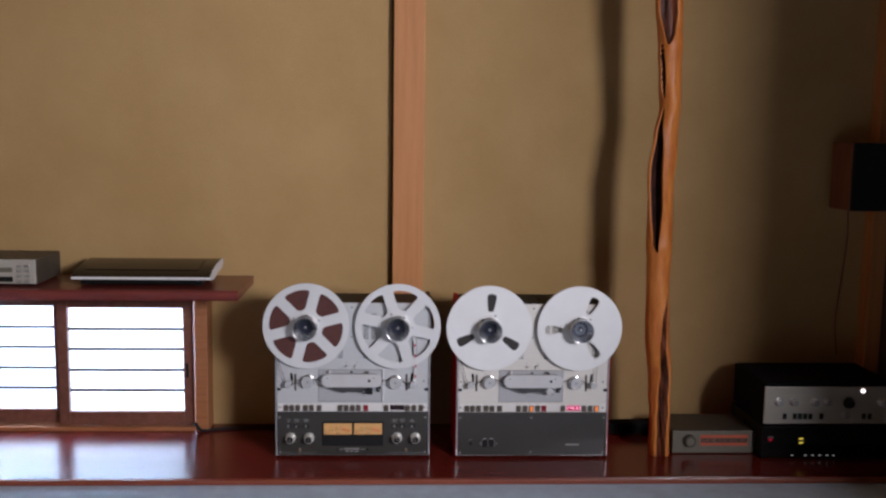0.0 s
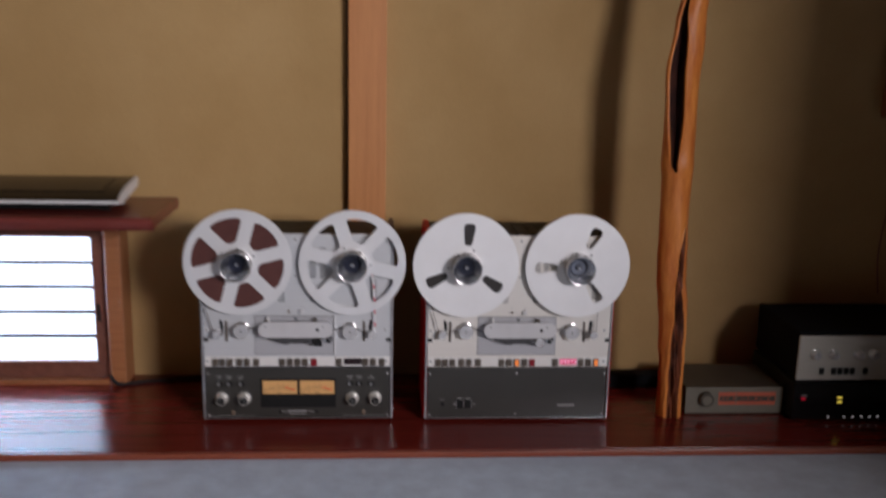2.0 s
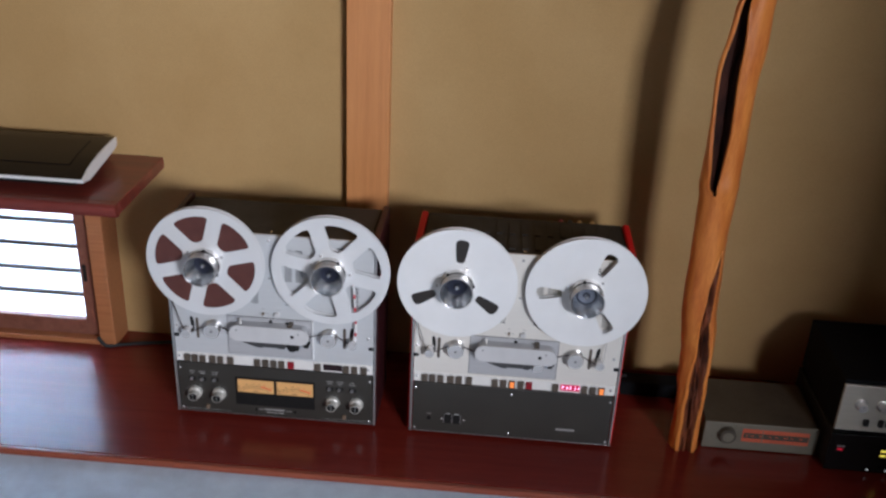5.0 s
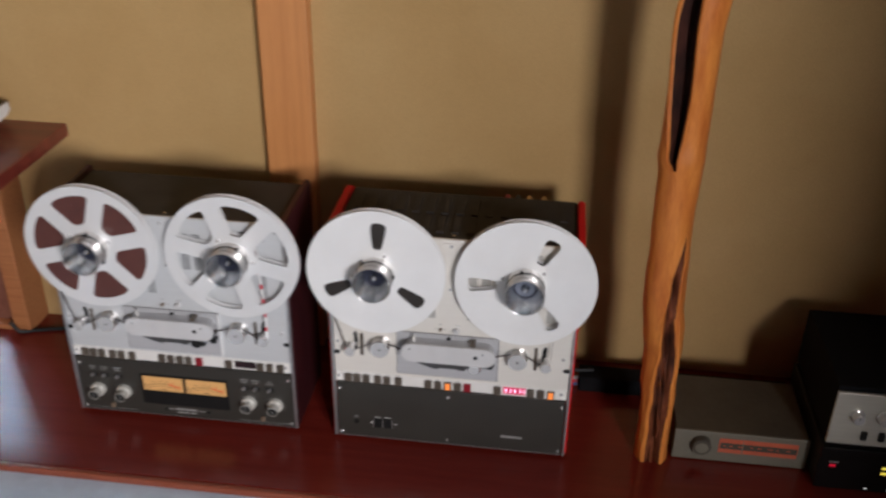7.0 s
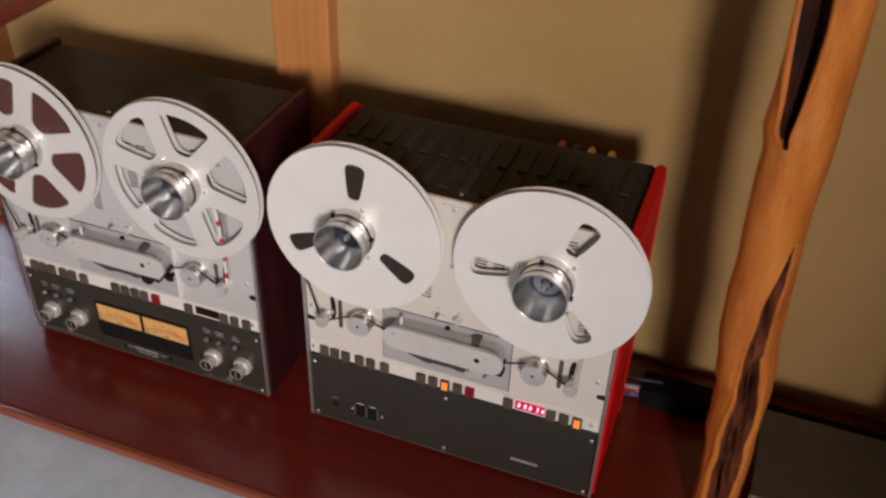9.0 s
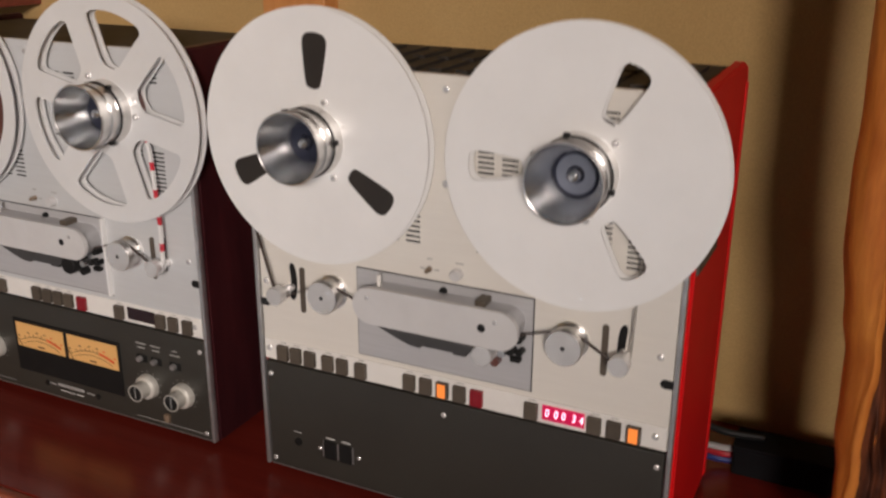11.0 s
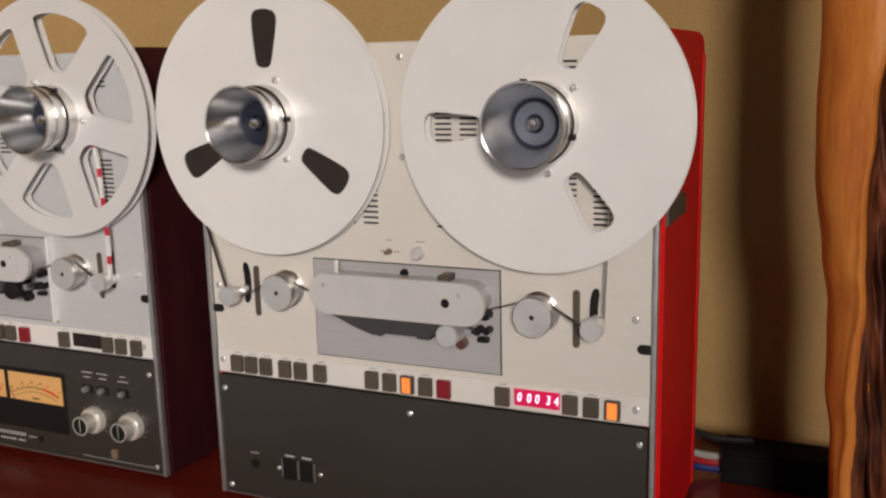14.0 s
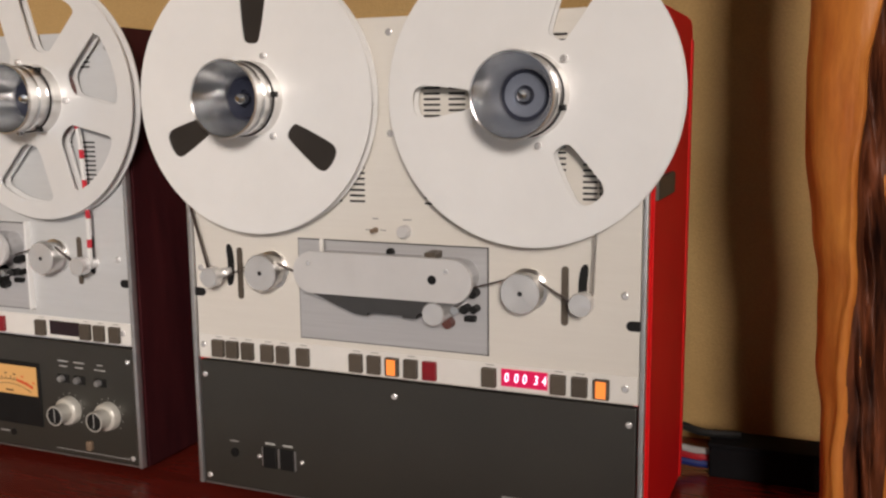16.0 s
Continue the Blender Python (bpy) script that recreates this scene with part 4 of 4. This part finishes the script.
    if red:
        part("tape_strand", ribbon([(0.4385, Z(0.2585)), (0.4405, Z(0.268)), (0.4450, zr - 0.05)], y0, y1, 0.0005), M_TAPE_SHEEN, ob, "brown tape rising to the reel, its sheen put in as a pale colour")
    else:
        pts = [(0.4385, Z(0.2585)), (0.4400, Z(0.31)), (0.4360, Z(0.40)), (0.424, Z(0.455)), (0.405, Z(0.462))]
        reach = [0.0]
        for (xa, za), (xb, zb) in zip(pts, pts[1:]):
            reach.append(reach[-1] + math.hypot(xb - xa, zb - za))

        def along_leader(d):
            for k in range(4):
                if d <= reach[k + 1] or k == 3:
                    t = (d - reach[k]) / (reach[k + 1] - reach[k])
                    return tuple(pts[k][j] + (pts[k + 1][j] - pts[k][j]) * t for j in (0, 1))

        d, k = 0.0, 0
        while d < reach[-1] - 0.004:
            e = min(d + (0.0095 if k % 2 else 0.0235), reach[-1])
            part("leader_tape", ribbon([along_leader(d), along_leader((d + e) / 2), along_leader(e)], y0, y1, 0.0020), M_LEADER_RED if k % 2 else M_WHITE, ob, "red and white leader tape")
            d, k = e, k + 1
    return ob


deck(-0.3860, False, FACE + 0.006)
deck(0.183, True, FACE)
reel(-0.2870, 0.446, 6, 45, 0.122, M_TAPEPACK_A, "silver six-window reel full of brown tape on the wooden-cased deck", M_NAVY)
reel(-0.0030, 0.446, 6, 17, 0.049, M_TAPEPACK_A, "silver six-window take-up reel, almost empty, on the wooden-cased deck", M_NAVY)
reel(0.2815, 0.443, 3, 86, 0.124, M_TAPEPACK_B, "pale reel with three narrow windows full of dark tape", M_NAVY)
reel(0.5655, 0.443, 3, 63, 0.052, M_TAPEPACK_B, "pale take-up reel with three narrow windows, almost empty", M_HUBCORE)

# ---- things on the shelf ----
ob = thing("media_player", (0, 0, 0), "glossy black wedge-shaped media player with a white edge on the shelf", "media player")
px0, px1 = -1.035, -0.597
loop = [(2.998, 0.572), (3.03, 0.566), (3.19, 0.588), (3.203, 0.596), (3.203, 0.613), (3.17, 0.613), (3.09, 0.606), (3.03, 0.594), (2.996, 0.580)]
part("body", prism_x(loop, px0, px1 - 0.004), M_GLOSS, ob)
part("base", prism_x([(3.02, 0.5535), (3.19, 0.5535), (3.19, 0.5865), (3.03, 0.5645)], px0 + 0.02, px1 - 0.035), M_BLACK, ob)
part("white_front_edge", prism_x([(2.994, 0.5715), (2.999, 0.5715), (2.999, 0.5795), (2.994, 0.5795)], px0, px1), M_WHITE, ob, "thin white front edge")
part("white_side", prism_x(loop, px1 - 0.004, px1), M_WHITE, ob, "white side face")
part("top_inlay", prism_x([(3.04, 0.5968), (3.09, 0.6063), (3.165, 0.6127), (3.165, 0.6139), (3.09, 0.6075), (3.04, 0.598)], px0 + 0.03, px1 - 0.05), M_GLOSS, ob)
for x in (px0 + 0.05, px1 - 0.05):
    for y in (3.05, 3.17):
        part("foot", box(x - 0.012, x + 0.012, y - 0.008, y + 0.008, 0.547, 0.5535), M_BLACK, ob)

ob = thing("disc_player", (0, 0, 0), "small grey metal disc player with silver buttons on the shelf", "disc player")
part("case", box(-1.40, -1.143, 3.002, 3.215, 0.553, 0.634, 0.003), M_TUNERTOP, ob)
part("front_panel", box(-1.399, -1.144, 2.996, 3.002, 0.555, 0.633, 0.002), M_AMPFACE, ob)
part("disc_tray", box(-1.36, -1.215, 2.994, 2.996, 0.592, 0.607, 0.0008), M_GREYBOX, ob)
part("display", box(-1.36, -1.215, 2.9945, 2.996, 0.562, 0.578, 0.0006), M_BLACK, ob)
for x in (-1.193, -1.170):
    for z in (0.563, 0.580, 0.596, 0.612):
        part("button", box(x - 0.008, x + 0.008, 2.993, 2.996, z - 0.004, z + 0.004, 0.0008), M_RAIL, ob)
for x in (-1.37, -1.175):
    for y in (3.03, 3.19):
        part("foot", box(x - 0.01, x + 0.01, y - 0.01, y + 0.01, 0.547, 0.5535), M_BLACK, ob)

# ---- things beyond the pole ----
ob = thing("tuner", (0, 0, 0), "small grey tuner with an orange dial scale and brown-grey case", "tuner")
part("case", box(0.894, 1.161, 2.940, 3.128, 0.022, 0.094, 0.002), M_TUNERTOP, ob)
part("front_panel", box(0.892, 1.163, 2.934, 2.940, 0.021, 0.095, 0.0015), M_GREYBOX, ob, "pale grey front panel")
k = part("tuning_knob", lathe([(2.934, 0.0205), (2.920, 0.0195), (2.918, 0.0175)], 0.947, 0.064, 32), M_TUNERTOP, ob)
part("knob_cap", lathe([(2.918, 0.013), (2.9172, 0.0125)], 0.947, 0.064, 24), M_GREYBOX, k)
sc = part("dial_scale", box(0.983, 1.141, 2.9328, 2.934, 0.046, 0.082, 0.0006), M_ORANGE, ob, "orange dial scale")
part("scale_band", box(0.986, 1.139, 2.9322, 2.933, 0.0565, 0.0715), M_TUNERTOP, sc)
part("dial_pointer", box(1.030, 1.032, 2.9316, 2.9325, 0.048, 0.080), M_GREYBOX, sc)
for n_, x in enumerate((0.992, 1.003, 1.022, 1.046, 1.060, 1.081, 1.098, 1.118)):
    part("print_mark", box(x, x + 0.005 + 0.003 * (n_ % 3), 2.9318, 2.9323, 0.0635, 0.0655), M_ORANGE, sc)
for x in (0.91, 1.145):
    for y in (2.96, 3.11):
        part("foot", box(x - 0.01, x + 0.01, y - 0.01, y + 0.01, BOARD, 0.0225), M_BLACK, ob)

ob = thing("black_receiver", (0, 0, 0), "black audio component with small lit indicators under the amplifier", "receiver")
part("case", box(1.168, 1.602, 2.888, 3.17, 0.026, 0.124, 0.003), M_BLACK, ob)
part("front_panel", box(1.167, 1.603, 2.882, 2.888, 0.023, 0.126, 0.002), M_GLOSS, ob)
part("red_light", box(1.188, 1.200, 2.8808, 2.882, 0.080, 0.086), M_LED_R, ob, "small red light")
for z in (0.073, 0.086):
    part("yellow_light", box(1.288, 1.301, 2.8808, 2.882, z - 0.0024, z + 0.0024), M_LED_Y, ob, "small yellow light")
for x in (1.268, 1.312, 1.336, 1.360, 1.383, 1.405):
    part("white_light", box(x - 0.0028, x + 0.0028, 2.8808, 2.882, 0.0300, 0.0324), M_LED_W, ob, "tiny white light")
part("print_mark", box(1.186, 1.204, 2.8812, 2.882, 0.090, 0.093), M_PRINT_DARK, ob)
for x in (1.20, 1.57):
    for y in (2.92, 3.14):
        part("foot", lathe([(0, 0.016), (0.009, 0.015)], 0, 0, 16), M_BLACK, ob).matrix_basis = pose(x, y, BOARD, 90)

ob = thing("amplifier", (0, 0, 0), "silver-faced amplifier in a black case with a glowing lamp", "amplifier")
part("case", box(1.172, 1.598, 2.897, 3.169, 0.131, 0.266, 0.003), M_BLACKBOARD, ob, "black case")
part("front_panel", box(1.172, 1.598, 2.889, 2.897, 0.133, 0.255, 0.0015), M_AMPFACE, ob, "brushed silver front panel")
for x, r in ((1.216, 0.0135), (1.265, 0.0135), (1.334, 0.0135), (1.376, 0.0135), (1.556, 0.0165)):
    k = part("knob", lathe([(2.889, r), (2.884, r), (2.883, r * 0.85), (2.870, r * 0.78), (2.869, r * 0.7)], x, 0.206, 28), M_ROLLER, ob, "turned metal knob")
    part("pointer", box(x - 0.0006, x + 0.0006, 2.8684, 2.8692, 0.207, 0.206 + r * 0.62), M_BLACK, k)
part("selector", lathe([(2.889, 0.019), (2.883, 0.018), (2.872, 0.013), (2.870, 0.012)], 1.447, 0.203, 28), M_BLACK, ob, "black selector knob")
part("input_knob", lathe([(2.889, 0.0125), (2.872, 0.011), (2.871, 0.010)], 1.437, 0.164, 24), M_ROLLER, ob)
for x in (1.238, 1.271, 1.288, 1.305, 1.322, 1.358, 1.497, 1.516):
    part("push_switch", box(x - 0.0055, x + 0.0055, 2.882, 2.889, 0.150, 0.168, 0.001), M_BLACK, ob)
part("power_lamp", lathe([(2.889, 0.0062), (2.8875, 0.0062), (2.8868, 0.005)], 1.491, 0.242, 20), M_LED_PINK, ob, "glowing power lamp")
for x in (1.20, 1.57):
    for y in (2.92, 3.14):
        part("foot", box(x - 0.012, x + 0.012, y - 0.012, y + 0.012, 0.124, 0.1325), M_BLACK, ob)

ob = thing("bookshelf_speaker", (0, 0, 0), "small walnut loudspeaker with a black grille fixed high in the corner", "loudspeaker")
part("cabinet", box(1.487, 1.640, 3.062, 3.205, 0.806, 1.033, 0.004), M_WALNUT, ob, "walnut veneered cabinet")
part("grille", box(1.489, 1.638, 3.048, 3.062, 0.808, 1.031, 0.005), M_CLOTH, ob, "black cloth grille")
part("wall_bracket", box(1.54, 1.585, 3.205, WALL, 0.88, 0.96, 0.003), M_BLACK, ob)
part("stud", lathe([(0, 0.004), (0.012, 0.004)], 0, 0, 10), M_BRASS, ob).matrix_basis = pose(1.55, 3.13, 1.033, 90)
solid("speaker_cable", tube([(1.56, 3.215, 0.80), (1.575, 3.235, 0.70), (1.568, 3.245, 0.55), (1.555, 3.245, 0.40), (1.56, 3.23, 0.28)], 0.0022), M_WALNUT, "thin reddish cable hanging below the loudspeaker", "cable")

# ---- cables ----
B0 = BOARD + 0.005
solid("cable", tube([(-0.69, 3.157, B0 + 0.03), (-0.672, 3.160, B0 + 0.004), (-0.64, 3.175, B0), (-0.55, 3.20, B0), (-0.46, 3.215, B0), (-0.36, 3.20, B0), (-0.2, 3.17, B0)], 0.005), M_BLACK, "thin black cable lying along the foot of the wall", "cable")
solid("cable", tube([(0.575, 3.100, 0.080), (0.600, 3.135, 0.080), (0.639, 3.135, 0.082), (0.664, 3.142, 0.073), (0.690, 3.152, 0.0635), (0.730, 3.158, 0.0632)], 0.0045), M_BLACK, "black cable behind the red-sided deck", "cable")
solid("cable", tube([(0.575, 3.100, 0.058), (0.600, 3.130, 0.058), (0.649, 3.135, 0.052), (0.669, 3.145, 0.045), (0.683, 3.152, 0.041), (0.696, 3.158, 0.039)], 0.0042), M_GREYCABLE, "pale grey cable behind the red-sided deck", "cable")
solid("cable", tube([(0.575, 3.100, 0.040), (0.600, 3.128, 0.040), (0.644, 3.130, 0.036), (0.666, 3.142, 0.031), (0.682, 3.148, 0.0275), (0.696, 3.150, 0.0270)], 0.0045), M_BLUE, "blue cable behind the red-sided deck", "cable")
solid("cable", tube([(0.575, 3.100, 0.050), (0.600, 3.128, 0.050), (0.644, 3.130, 0.045), (0.667, 3.142, 0.039), (0.683, 3.150, 0.034), (0.696, 3.154, 0.033)], 0.0042), M_REDCABLE, "red cable behind the red-sided deck", "cable")
